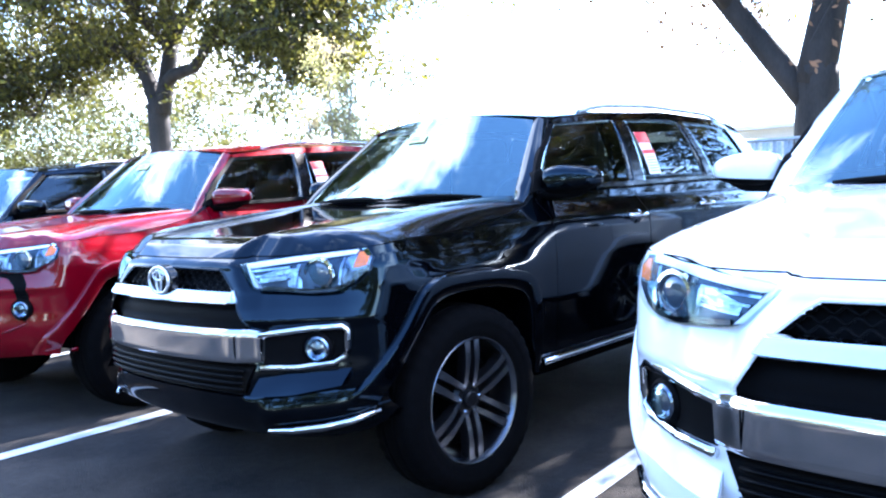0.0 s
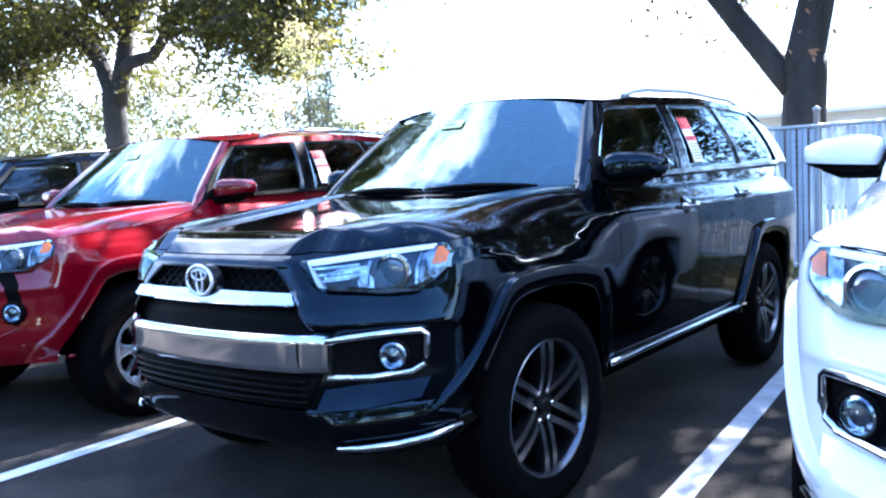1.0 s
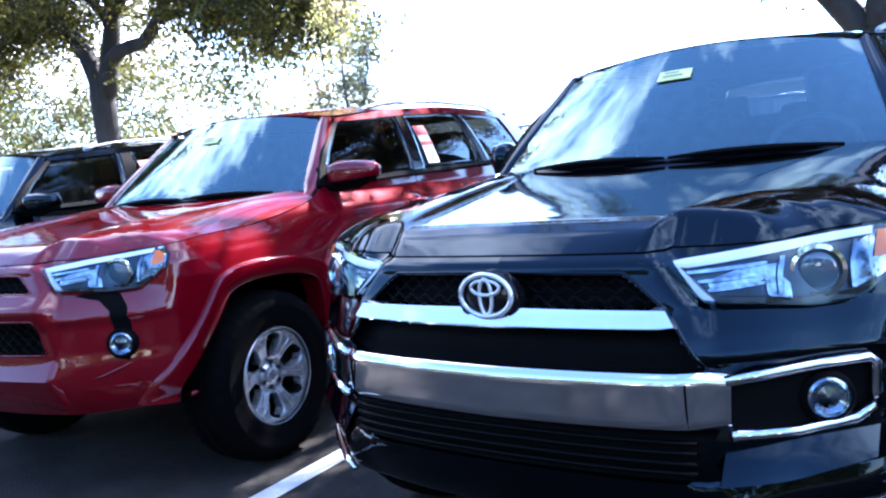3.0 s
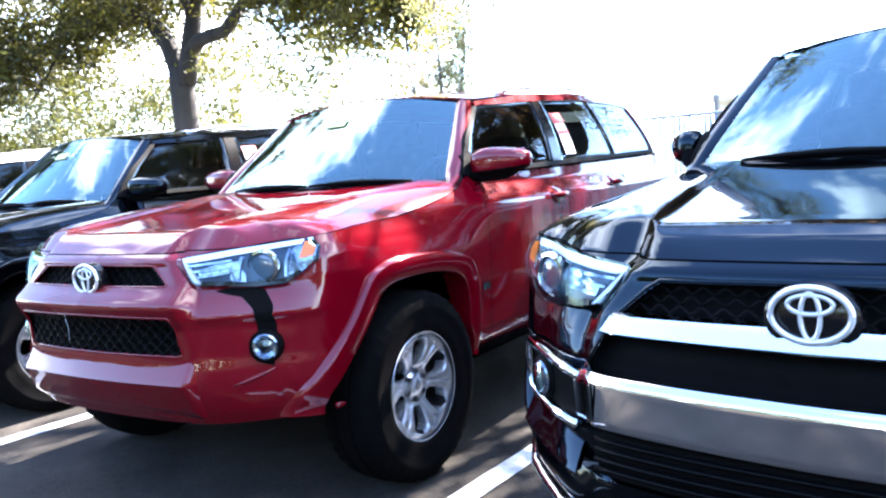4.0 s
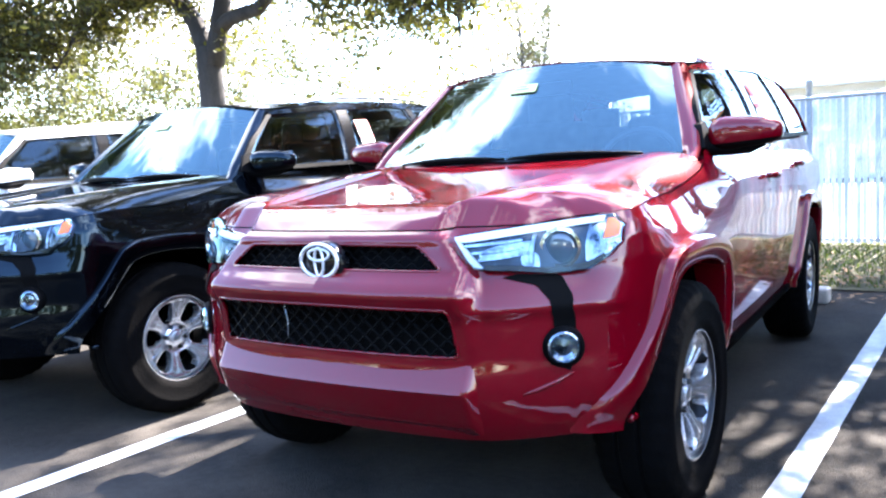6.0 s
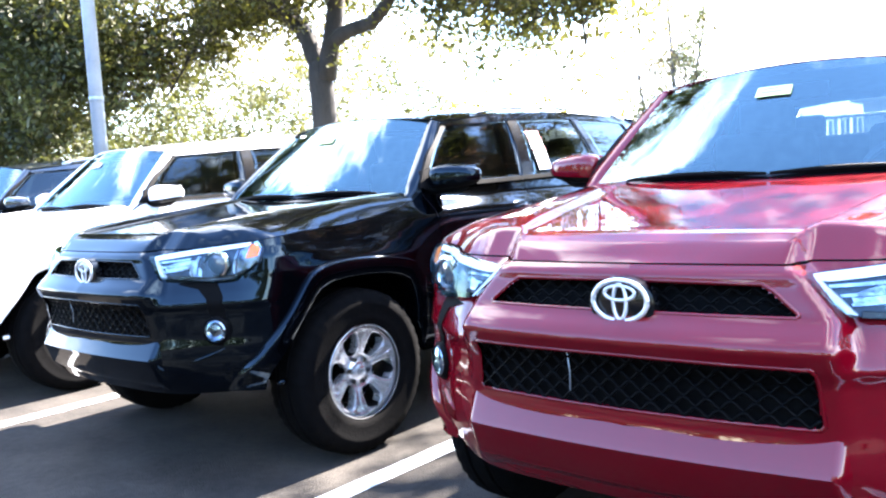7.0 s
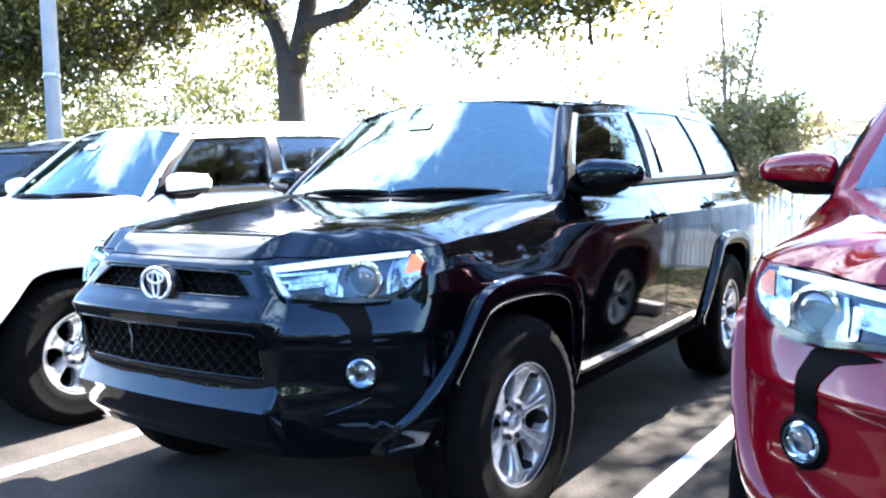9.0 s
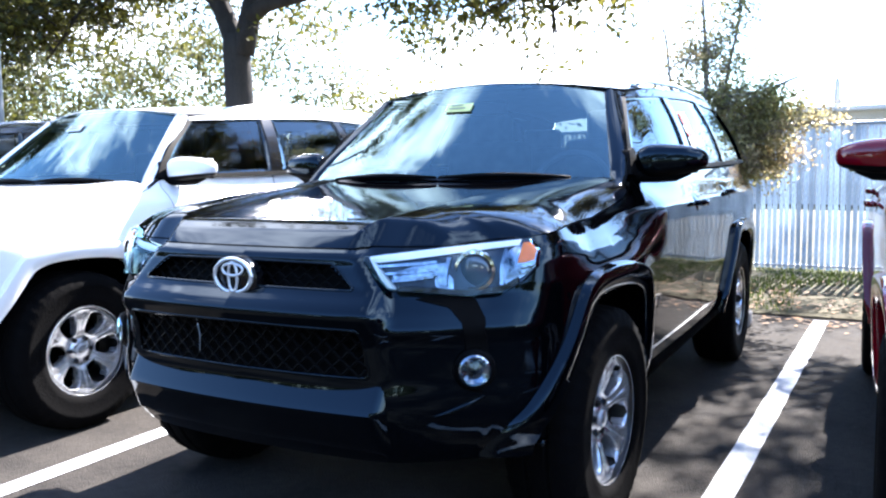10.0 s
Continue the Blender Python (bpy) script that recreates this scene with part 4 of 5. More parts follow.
        L.append(("amber_reflector", sheet("amber_reflector", fl(*on_front([(0.800, 1.040, 0.796, 0.985), (0.815, 1.040, 0.812, 0.985), (0.834, 1.020, 0.832, 0.992)], 0.014, 5, 5, 0.006)), AMBER, (0, -1, 0), 20), "", hl))
        L.append(("lamp_cover", sheet("lamp_cover", fl(*on_front(rungs, 0.030, 9, 30, 0.026, 0.004)), LENS_GLASS, (0, -1, 0), 60), "", hl))
        # fog lamp
        fx, fz = 0.708, (0.70 if limited else 0.690)
        fy = front_y(fx, fz, 0.004)
        tf = pose(fx, fy, fz, 0, 0, 30)
        fr = 0.041 if not limited else 0.040
        back = [tuple(tf @ Vector((r * math.cos(a), -h, r * math.sin(a)))) for a in np.linspace(0, 2 * math.pi, 29) for h, r in ((0.020, fr * 1.12), (0.024, fr), (0.014, fr * 0.6), (0.018, 0.001))]
        rimr = [tuple(tf @ Vector((r * math.cos(a), -h, r * math.sin(a)))) for a in np.linspace(0, 2 * math.pi, 29) for h, r in ((-0.02, fr * 1.5), (0.012, fr * 1.45), (0.022, fr * 1.2), (0.016, fr * 1.1))]
        L.append(("fog_lamp", mesh("fog_lamp", *fl(rimr, grid_faces(29, 4)), PLASTIC, sharp=40), "round clear fog lamp in a black bezel", None))
        L.append(("reflector", mesh("reflector", *fl(back, grid_faces(29, 4)), LAMP_BACK, sharp=30), "", "fog_lamp" + R))
        cov = [tuple(tf @ Vector((fr * math.sin(b) * math.cos(a), -0.022 - 0.012 * math.cos(b), fr * math.sin(b) * math.sin(a)))) for a in np.linspace(0, 2 * math.pi, 25) for b in np.linspace(0, math.pi / 2, 6)]
        L.append(("lamp_cover", mesh("lamp_cover", *fl(cov, grid_faces(25, 6)), LENS_GLASS), "", "fog_lamp" + R))
        if not limited:
            L.append(("fog_channel", sheet("fog_channel", fl(*on_front([(0.565, 0.892, 0.60, 0.900), (0.650, 0.868, 0.70, 0.892), (0.688, 0.82, 0.735, 0.83), (0.690, 0.72, 0.738, 0.72), (0.680, 0.64, 0.725, 0.62)], 0.005, 5, 22, 0.01)), PLASTIC, (0, -1, 0), 45), "", None))
            cp = [(x, front_y(x, z, 0.001), z) for x, z in ((0.615, 0.560), (0.65, 0.572), (0.69, 0.590), (0.73, 0.612))]
            L.append(("bumper_crease", mesh("bumper_crease", *fl(*tube(cp, [0.003, 0.007, 0.007, 0.003], 6)), paint), "", None))
            em = [(side_x(y, z, 0.004), y, z) for y in np.linspace(0.52, 0.585, 5) for z in (0.700, 0.735)]
            L.append(("emblem", sheet("emblem", fl(em, grid_faces(5, 2)), CHROME, out), "small bright emblem", None))
        else:
            # square chrome frame round the fog lamp and a lower bright strip
            L.append(("fog_recess", sheet("fog_recess", fl(*on_front([(0.545, 0.745, 0.545, 0.645), (0.70, 0.765, 0.70, 0.645), (0.79, 0.765, 0.79, 0.675)], 0.003, 6, 10, 0.01)), PLASTIC, (0, -1, 0), 45), "", None))
            fpts = [(x, front_y(x, z, 0.016), z) for x, z in [(0.535, 0.752), (0.60, 0.762), (0.70, 0.774), (0.785, 0.778), (0.797, 0.765), (0.797, 0.70), (0.788, 0.672), (0.76, 0.648), (0.66, 0.634), (0.545, 0.634)]]
            L.append(("fog_frame", mesh("fog_frame", *fl(*tube(fpts, 0.013, 8)), CHROME), "chrome fog lamp frame", None))
            lp = [(x, front_y(x, 0.58, 0.012), z) for x, z in [(0.56, 0.402), (0.64, 0.404), (0.72, 0.412), (0.80, 0.432), (0.86, 0.462)]]
            L.append(("bumper_strip", mesh("bumper_strip", *fl(*tube(lp, [0.008, 0.014, 0.015, 0.014, 0.008], 8)), CHROME), "chrome lower bumper strip", None))
            L.append(("bumper_wing", sheet("bumper_wing", fl(*on_front([(0.53, 0.595, 0.53, 0.535), (0.66, 0.615, 0.66, 0.54), (0.80, 0.625, 0.80, 0.57)], 0.0, 8, 14, 0.03, 0.0, lambda q: 0.004 + 0.052 * q)), paint, (0, -1, 0), 45), "", None))
    # grille: frame, upper mesh, bar
    rims = join(*[mirrored(*opening_rim(p, 0.0055)) for p in openings])
    head = [tuple(Vector(shield(s, 1.0)) + Vector((0, 0.0, 0.001))) for s in np.linspace(-1, 1, 25)]
    L.append(("roof_header", mesh("roof_header", *tube(head, 0.003, 6), paint), "", None))
    L.append(("grille_surround", mesh("grille_surround", *rims, paint), "", None))
    edge = [skin(i, column_top(i) - 0.001) for i in COLS if PLAN[i, 1] < -0.55]
    low = [skin(i, float(np.interp(PLAN[i, 0], [0.55, 0.80, 0.88], [0.41, 0.415, 0.43]))) for i in range(70, 160) if PLAN[i, 0] > 0.5 and PLAN[i, 1] < -0.42]
    low = [(p[0] - 0.004, p[1] + 0.004, p[2]) for p in low]
    L.append(("bumper_edge", mesh("bumper_edge", *tube(low, 0.012, 8), paint), "", None))
    L.append(("bumper_edge", mesh("bumper_edge", *other_side(*tube(low, 0.012, 8)), paint), "", None))
    L.append(("hood_gap", mesh("hood_gap", *mirrored(*tube(edge, 0.0025, 5, False)), SHADE_BLACK), "", None))
    up = on_front([(0.0, 1.005, 0.0, 0.885), (0.34, 1.0, 0.34, 0.885), (0.43, 0.92, 0.43, 0.885)], 0.0, 6, 14, 0.01)
    L.append(("grille", sheet("grille", mirrored(*up), PLASTIC, (0, -1, 0)), "black honeycomb grille", None))
    for k, z in enumerate((0.925, 0.945, 0.965, 0.985)):
        xe = 0.415 - (z - 0.905) * 0.8
        pts = [(x, front_y(x, z, 0.022), z + (-1) ** k * 0.0075 * math.sin(x * 130)) for x in np.linspace(-xe, xe, 150)]
        L.append(("grille_slat", mesh("grille_slat", *tube(pts, 0.0035, 5), GRILLE), "", "grille"))
    if limited:
        bar = on_front([(-0.452, 0.872, -0.425, 0.914), (-0.42, 0.868, -0.40, 0.915), (0, 0.866, 0, 0.918), (0.42, 0.868, 0.40, 0.915), (0.452, 0.872, 0.425, 0.914)], 0.060, 10, 40, 0.05, 0.0, step_profile)
        L.append(("grille_bar", sheet("grille_bar", bar, CHROME, (0, -1, 0), 45), "chrome grille bar", None))
        low = on_front([(-0.49, 0.90, -0.52, 0.70), (0, 0.90, 0, 0.70), (0.49, 0.90, 0.52, 0.70)], -0.012, 8, 24, 0.03)
        L.append(("lower_grille", sheet("lower_grille", low, PLASTIC, (0, -1, 0)), "black mesh grille", None))
        chrome = on_front([(-0.545, 0.655, -0.55, 0.765), (-0.46, 0.655, -0.50, 0.775), (0, 0.650, 0, 0.772), (0.46, 0.655, 0.50, 0.775), (0.545, 0.655, 0.55, 0.765)], 0.050, 12, 44, 0.05, 0.0, step_profile)
        chrome = ([(x, y + 0.030 * smooth((abs(x) - 0.45) / 0.095), z) for x, y, z in chrome[0]], chrome[1])
        for xs in (-0.47, 0.47):
            L.append(("bar_seam", mesh("bar_seam", *tube([(xs, front_y(xs, z, lift), z) for z, lift in ((0.662, 0.045), (0.70, 0.053), (0.755, 0.056))], 0.0022, 5), SHADE_BLACK), "", None))
        L.append(("bumper_bar", sheet("bumper_bar", chrome, CHROME, (0, -1, 0), 45), "polished chrome bumper bar", None))
        intake = on_front([(-0.52, 0.645, -0.47, 0.535), (0, 0.645, 0, 0.53), (0.52, 0.645, 0.47, 0.535)], 0.010, 8, 24, 0.03)
        L.append(("intake", sheet("intake", intake, PLASTIC, (0, -1, 0)), "", None))
        for z in (0.555, 0.577, 0.600, 0.622):
            pts = [(x, front_y(x, z, 0.024), z) for x in np.linspace(-0.48, 0.48, 24)]
            L.append(("intake_slat", mesh("intake_slat", *tube(pts, 0.006, 6), GRILLE), "", "intake"))
        vv = []
        for x in np.linspace(-0.872, 0.872, 61):
            up = float(np.interp(abs(x), [0.50, 0.56, 0.80, 0.872], [0.0, 0.05, 0.075, 0.09]))
            lowz = float(np.interp(abs(x), [0.0, 0.70, 0.80, 0.872], [0.0, 0.0, 0.02, 0.075]))
            for a in np.linspace(0, 1, 9):
                z = 0.545 + up + (0.352 + lowz - 0.545 - up) * a
                wing = smooth((abs(x) - 0.48) / 0.08)
                y = front_y(x, 0.58) + wing * float(np.interp(a, [0, 0.10, 0.42, 0.62, 0.8, 1.0], [0.05, 0.024, -0.014, -0.018, 0.008, 0.09]))
                y += (1 - wing) * float(np.interp(a, [0, 0.08, 0.18, 0.5, 0.8, 1.0], [0.03, 0.002, -0.004, 0.012, 0.045, 0.11]))
                vv.append((x * (1 - 0.02 * a * a), y, z))
        L.append(("lower_bumper", sheet("lower_bumper", (vv, grid_faces(61, 9)), paint, (0, -1, 0), 50), "", None))
    else:
        low = on_front([(-0.475, 0.85, -0.48, 0.655), (0, 0.85, 0, 0.655), (0.475, 0.85, 0.48, 0.655)], -0.012, 8, 24, 0.02)
        L.append(("lower_grille", sheet("lower_grille", low, PLASTIC, (0, -1, 0)), "black mesh grille", None))
        for k, z in enumerate(np.linspace(0.684, 0.802, 6)):
            pts = [(x, front_y(x, z, 0.004), z + (-1) ** k * 0.010 * math.sin(x * 115)) for x in np.linspace(-0.446, 0.446, 150)]
            L.append(("grille_slat", mesh("grille_slat", *tube(pts, 0.0045, 5), GRILLE), "", "lower_grille"))
        L.append(("grille_post", mesh("grille_post", *tube([(-0.15, front_y(-0.15, z, 0.012), z) for z in (0.70, 0.75, 0.81)], 0.0016, 6), STEEL), "", "lower_grille"))
        # stepped lower bumper
        sv = []
        xs = np.concatenate([np.linspace(-0.52, -0.47, 7), np.linspace(-0.44, 0.44, 23), np.linspace(0.47, 0.52, 7)])
        for x in xs:
            bow = 0.035 * (x / 0.507) ** 2
            e = smooth((abs(x) - 0.475) / 0.045)
            for y, z in ((-0.79, 0.678), (-0.822, 0.668), (-0.868, 0.585), (-0.874, 0.572), (-0.868, 0.560), (-0.84, 0.48), (-0.79, 0.43), (-0.70, 0.415)):
                sv.append((x, (y + bow) * (1 - e) + (front_y(x, z) + 0.012) * e, z))
        L.append(("bumper_step", sheet("bumper_step", (sv, grid_faces(len(xs), 8)), paint, (0, -1, 0), 40), "", None))
    # emblem as three plain ellipses
    ye = front_y(0, 0.94, 0.088 if limited else 0.072)
    back = [(0.086 * r * math.cos(a), ye + 0.005 + h, 0.934 + 0.068 * r * math.sin(a)) for a in np.linspace(0, 2 * math.pi, 37) for h, r in ((0.035, 1.0), (0.004, 1.0), (0.0, 0.94), (0.0, 0.0))]
    L.append(("badge", mesh("badge", back, grid_faces(37, 4), GLOSS_BLACK, sharp=40), "black oval badge with chrome rings", None))
    rings = join(ellipse_ring(0, 0.943, 0.071, 0.051, 0.0066, ye), ellipse_ring(0, 0.962, 0.040, 0.018, 0.005, ye), ellipse_ring(0, 0.940, 0.017, 0.044, 0.005, ye))
    L.append(("badge_ring", mesh("badge_ring", *rings, BADGE), "", "badge"))
    # rear end
    tail = []
    for a in np.linspace(0, 1, 8):
        for s in np.linspace(-1, 1, 13):
            w = 0.78 + (0.60 - 0.78) * a
            tail.append((s * w, 3.68 - 0.16 * a + 0.05 * (1 - s * s), 1.28 + 0.40 * a + 0.03 * a * (1 - s * s)))
    L.append(("rear_glass", sheet("rear_glass", (tail, grid_faces(8, 13)), PRIVACY, (0, 1, 0)), "", None))
    # cabin: dash, wheel, seats, headliner
    L.append(("dashboard", mesh("dashboard", *box(0, 0.78, 1.10, 1.42, 0.46, 0.22, 0.07), CABIN, sharp=50), "", None))
    st = [(0.38 + 0.19 * math.cos(a), 1.06 + 0.07 * math.sin(a), 1.16 + 0.17 * math.sin(a)) for a in np.linspace(0, 2 * math.pi, 29)]
    L.append(("steering_wheel", mesh("steering_wheel", *join(tube(st, 0.016, 8, False), tube([(0.38, 1.06, 1.16), (0.38, 0.9, 1.10)], 0.03, 8), tube([(0.20, 1.06, 1.16), (0.56, 1.06, 1.16)], 0.016, 6)), CABIN), "", None))
    for sx in (0.37, -0.37):
        L.append(("seat", mesh("seat", *join(box(sx, 1.45, 0.86, 0.52, 0.54, 0.20, 0.06), box(sx, 1.74, 1.13, 0.50, 0.16, 0.58, 0.06), box(sx, 1.77, 1.49, 0.27, 0.11, 0.18, 0.045), tube([(sx - 0.06, 1.77, 1.38), (sx - 0.06, 1.77, 1.45)], 0.01, 6), tube([(sx + 0.06, 1.77, 1.38), (sx + 0.06, 1.77, 1.45)], 0.01, 6)), SEAT, sharp=50), "", None))
    L.append(("rear_seat", mesh("rear_seat", *join(box(0, 2.45, 0.86, 1.30, 0.5, 0.2, 0.06), box(0, 2.72, 1.13, 1.30, 0.16, 0.55, 0.06), box(0.42, 2.74, 1.46, 0.26, 0.1, 0.15, 0.04), box(-0.42, 2.74, 1.46, 0.26, 0.1, 0.15, 0.04)), SEAT, sharp=50), "", None))
    hv = [(x * (roof_edge(y)[0] - 0.01), y, roof_edge(y)[1] + 0.02 - 0.03 * abs(x) ** 3) for y in np.linspace(1.02, 3.5, 8) for x in np.linspace(-1, 1, 7)]
    L.append(("headliner", sheet("headliner", (hv, grid_faces(8, 7)), SEAT, (0, 0, -1)), "", None))
    L.append(("inner_mirror", mesh("inner_mirror", *box(0.0, 0.90, 1.545, 0.24, 0.03, 0.065, 0.012), PLASTIC, sharp=40), "", None))
    return L


SHAPES = {}


def suv(name, label, paint, limited, x, y, turn, window_sticker=True, yellow=False, spin=10.0, steer=0.0, fold=0.0):
    key = (paint.name, limited)
    if key not in SHAPES:
        SHAPES[key] = build_parts(paint, limited)
    car = thing("suv", label, "car", pose(x, y, 0, 0, 0, turn), "parked cars in a row")
    made = {}
    for nm, me, lab, own in SHAPES[key]:
        base = nm[:-6] if nm.endswith("_right") else nm
        ob = part(base, me, made[own] if own else car, lab)
        k = nm
        if nm in made and nm + "_right" not in made and not nm.endswith("_right"):
            k = nm + "_right"
        made[k] = ob
    for wx in (0.80, -0.80):
        for wy in (0.0, 2.79):
            add_wheel(car, wx, wy, limited, spin + 23 * wy, steer if wy < 1 else 0.0)
    if fold:
        made["mirror_right"].matrix_local = pose(-0.84, 0.70, 1.24, 0, 0, -fold) @ pose(0.84, -0.70, -1.24)
    # price sheet in the rear door's window and a note behind the windshield
    if window_sticker:
        q = [cabin_side(yy, ss, 0.0) for ss in np.linspace(0.10, 0.72, 6) for yy in np.linspace(1.72, 1.86, 3)]
        s = part("window_sticker", sheet("window_sticker", (q, grid_faces(6, 3)), STICKER, (1, 0, 0)), car, "white price sheet with a red heading")
        for lo, hi, mt, nm in ((0.56, 0.72, STICKER_RED, "heading"), (0.40, 0.46, STICKER_RED, "heading")):
            q = [cabin_side(yy, ss, 0.004) for ss in np.linspace(lo, hi, 3) for yy in np.linspace(1.72, 1.86, 3)]
            part(nm, sheet(nm, (q, grid_faces(3, 3)), mt, (1, 0, 0)), s)
        for lo in (0.14, 0.18, 0.22, 0.26, 0.30, 0.34):
            q = [cabin_side(yy, ss, 0.004) for ss in (lo, lo + 0.014) for yy in np.linspace(1.735, 1.845, 3)]
            part("print_bar", sheet("print_bar", (q, grid_faces(2, 3)), PRINT, (1, 0, 0)), s)
    q = [tuple(Vector(shield(s, t)) + Vector((0, -0.006, 0.005))) for t in np.linspace(0.68, 0.77, 3) for s in np.linspace(-0.20, 0.02, 4)]
    note = part("windshield_note", sheet("windshield_note", (q, grid_faces(3, 4)), STICKER_YELLOW if yellow else STICKER, (0, -1, 1)), car, "small paper note on the windshield")
    for t0, s0, s1 in ((0.705, -0.17, -0.03), (0.738, -0.16, -0.06)):
        q = [tuple(Vector(shield(s, t)) + Vector((0, -0.009, 0.008))) for t in (t0, t0 + 0.012) for s in np.linspace(s0, s1, 4)]
        part("print_bar", sheet("print_bar", (q, grid_faces(2, 4)), PRINT, (0, -1, 1)), note)
    return car

# ---- ground, bays, kerb strip ----
def ground_piece(x0, x1, y0, y1, nx, ny, zf):
    vs = [(x, y, zf(x, y)) for x in np.linspace(x0, x1, nx) for y in np.linspace(y0, y1, ny)]
    return vs, grid_faces(nx, ny)


tagged(new("ground", sheet("ground", ground_piece(-400, 400, -400, 400, 3, 3, lambda x, y: 0.0), ASPHALT, (0, 0, 1))), "dark worn asphalt of a parking lot", "asphalt", kind="structure")
KERB_Y, FENCE_Y = 4.62, 7.35


def lawn_z(x, y):
    return 0.01 + min(0.06, 0.08 * (y - KERB_Y)) + 0.05 * noise.noise(Vector((x * 0.4, y * 0.5, 0))) * min(1, (y - KERB_Y) / 0.6)


tagged(new("lawn", sheet("lawn", ground_piece(-60, 30, KERB_Y + 0.05, 40, 120, 50, lawn_z), SOIL, (0, 0, 1))), "patchy grass verge with bare soil", "grass", kind="structure")

stripe_me = None
for i, (x, dx) in enumerate(((3.93, 0.0), (1.27, 0.0), (-1.46, -0.02), (-4.06, -0.02), (-6.62, 0.03), (-9.3, 0.0), (-11.95, 0.0), (-14.6, 0.0))):
    vs = []
    for k, y in enumerate(np.linspace(-1.25, 4.55, 30)):
        w = 0.055 + 0.0012 * math.sin(k * 2.3 + i)
        xx = x - dx * (y - 1.6) * 0.5
        vs += [(xx - w, y, 0.005), (xx + w + 0.001 * math.cos(k * 1.7), y, 0.005)]
    tagged(new("parking_stripe", sheet("parking_stripe", (vs, grid_faces(30, 2)), STRIPE, (0, 0, 1))), "worn white painted line between parking bays", "road marking", "parking stripes", "structure")

# wheel stops
for x in (2.55, -0.1, -2.75, -5.35, -8.0):
    stop = box(0, 0, 0.06, 1.7, 0.16, 0.12, 0.025)
    ob = tagged(new("wheel_stop", mesh("wheel_stop", *stop, CONCRETE, sharp=40)), "pale concrete wheel stop at the end of a bay", "wheel stop", "wheel stops")
    ob.matrix_world = pose(x, 4.1, 0)

# grass blades and dry leaves
rng = np.random.default_rng(3)


def blades(n, x0, x1, y0, y1, h, w):
    vs, fs = [], []
    px, py = rng.uniform(x0, x1, n), y0 + (y1 - y0) * rng.uniform(0, 1, n)
    for x, y in zip(px, py):
        if noise.noise(Vector((x * 0.9, y * 0.9, 3.0))) < -0.25:
            continue
        a, l, k = rng.uniform(0, 6.28), rng.uniform(0.5, 1.3) * h, len(vs)
        dx, dy = math.cos(a) * w, math.sin(a) * w
        lx, ly = rng.normal(0, 0.4) * l, rng.normal(0, 0.4) * l
        z = lawn_z(x, y) - 0.01
        vs += [(x - dx, y - dy, z), (x + dx, y + dy, z), (x + lx, y + ly, z + l)]
        fs.append((k, k + 1, k + 2))
    return vs, fs


tagged(new("grass", mesh("grass", *blades(38000, -14, 6, KERB_Y + 0.12, FENCE_Y + 0.3, 0.07, 0.006), GRASS, False)), "short patchy green and yellow grass", "grass", kind="stuff")


def litter(n, zone):
    vs, fs = [], []
    for _ in range(n):
        x, y, z = zone()
        a, s, k = rng.uniform(0, 6.28), rng.uniform(0.018, 0.042), len(vs)
        c, d = math.cos(a) * s, math.sin(a) * s
        t = rng.uniform(-0.3, 0.3, 4) * s
        vs += [(x - c, y - d, z + 0.004 + abs(t[0])), (x + d * 0.5, y - c * 0.5, z + 0.004 + abs(t[1])), (x + c, y + d, z + 0.004 + abs(t[2])), (x - d * 0.5, y + c * 0.5, z + 0.004 + abs(t[3]))]
        fs.append((k, k + 1, k + 2, k + 3))
    return vs, fs


def verge_zone():
    x, y = rng.uniform(-14, 6), KERB_Y + 0.1 + abs(rng.normal(0, 0.7))
    return x, min(y, FENCE_Y), lawn_z(x, y) + 0.02


def kerb_zone():
    return rng.uniform(-12, 5), KERB_Y - 0.05 - abs(rng.normal(0, 0.22)), 0.003


tagged(new("fallen_leaves", mesh("fallen_leaves", *litter(4200, verge_zone), LITTER, False)), "dry brown leaves scattered on the verge", "fallen leaves", kind="stuff")
tagged(new("fallen_leaves", mesh("fallen_leaves", *litter(1100, kerb_zone), LITTER, False)), "dry leaves gathered along the kerb", "fallen leaves", kind="stuff")

# ---- trees ----


def grow(base, limbs, seed, n_sub, spread, twig):
    """Wood and leaf sites of a tree. limbs: (points, radius at start, radius at end)."""
    r = np.random.default_rng(seed)
    wood, sites = [], []
    for pts, ra, rb in limbs:
        c = spline(pts, 14)
        c = c + np.cumsum(r.normal(0, 0.012, c.shape), axis=0) * np.linspace(0, 1, 14)[:, None]
        wood.append(tube(c, list(np.linspace(ra, rb, 14)), 10))
        if rb > 0.12:
            continue
        for k in range(n_sub):
            a = r.uniform(0.3, 1.0)
            p = c[int(a * 13)]
            d = r.normal(0, 1, 3)
            d[2] = d[2] * 0.5 + 0.25
            d /= np.linalg.norm(d)
            l = spread * r.uniform(0.5, 1.1)
            mid = p + d * l * 0.5 + np.array([0, 0, 0.1 * l])
            end = p + d * l + np.array([0, 0, -0.12 * l])
            q = spline([p, mid, end], 8)
            wood.append(tube(q, list(np.linspace(max(rb * 0.6, 0.02 * min(1, spread)), 0.006 * min(1, spread), 8)), 5))
            for j in range(twig):
                b = q[r.integers(2, 8)]
                e = b + r.normal(0, 0.28 * spread, 3) * np.array([1, 1, 0.8])
                wood.append(tube([b, (b + e) / 2 + r.normal(0, 0.05, 3), e], [0.008 * min(1, spread), 0.006 * min(1, spread), 0.003 * min(1, spread)], 3, False))
                sites += [b + (e - b) * t for t in (0.4, 0.7, 1.0)]
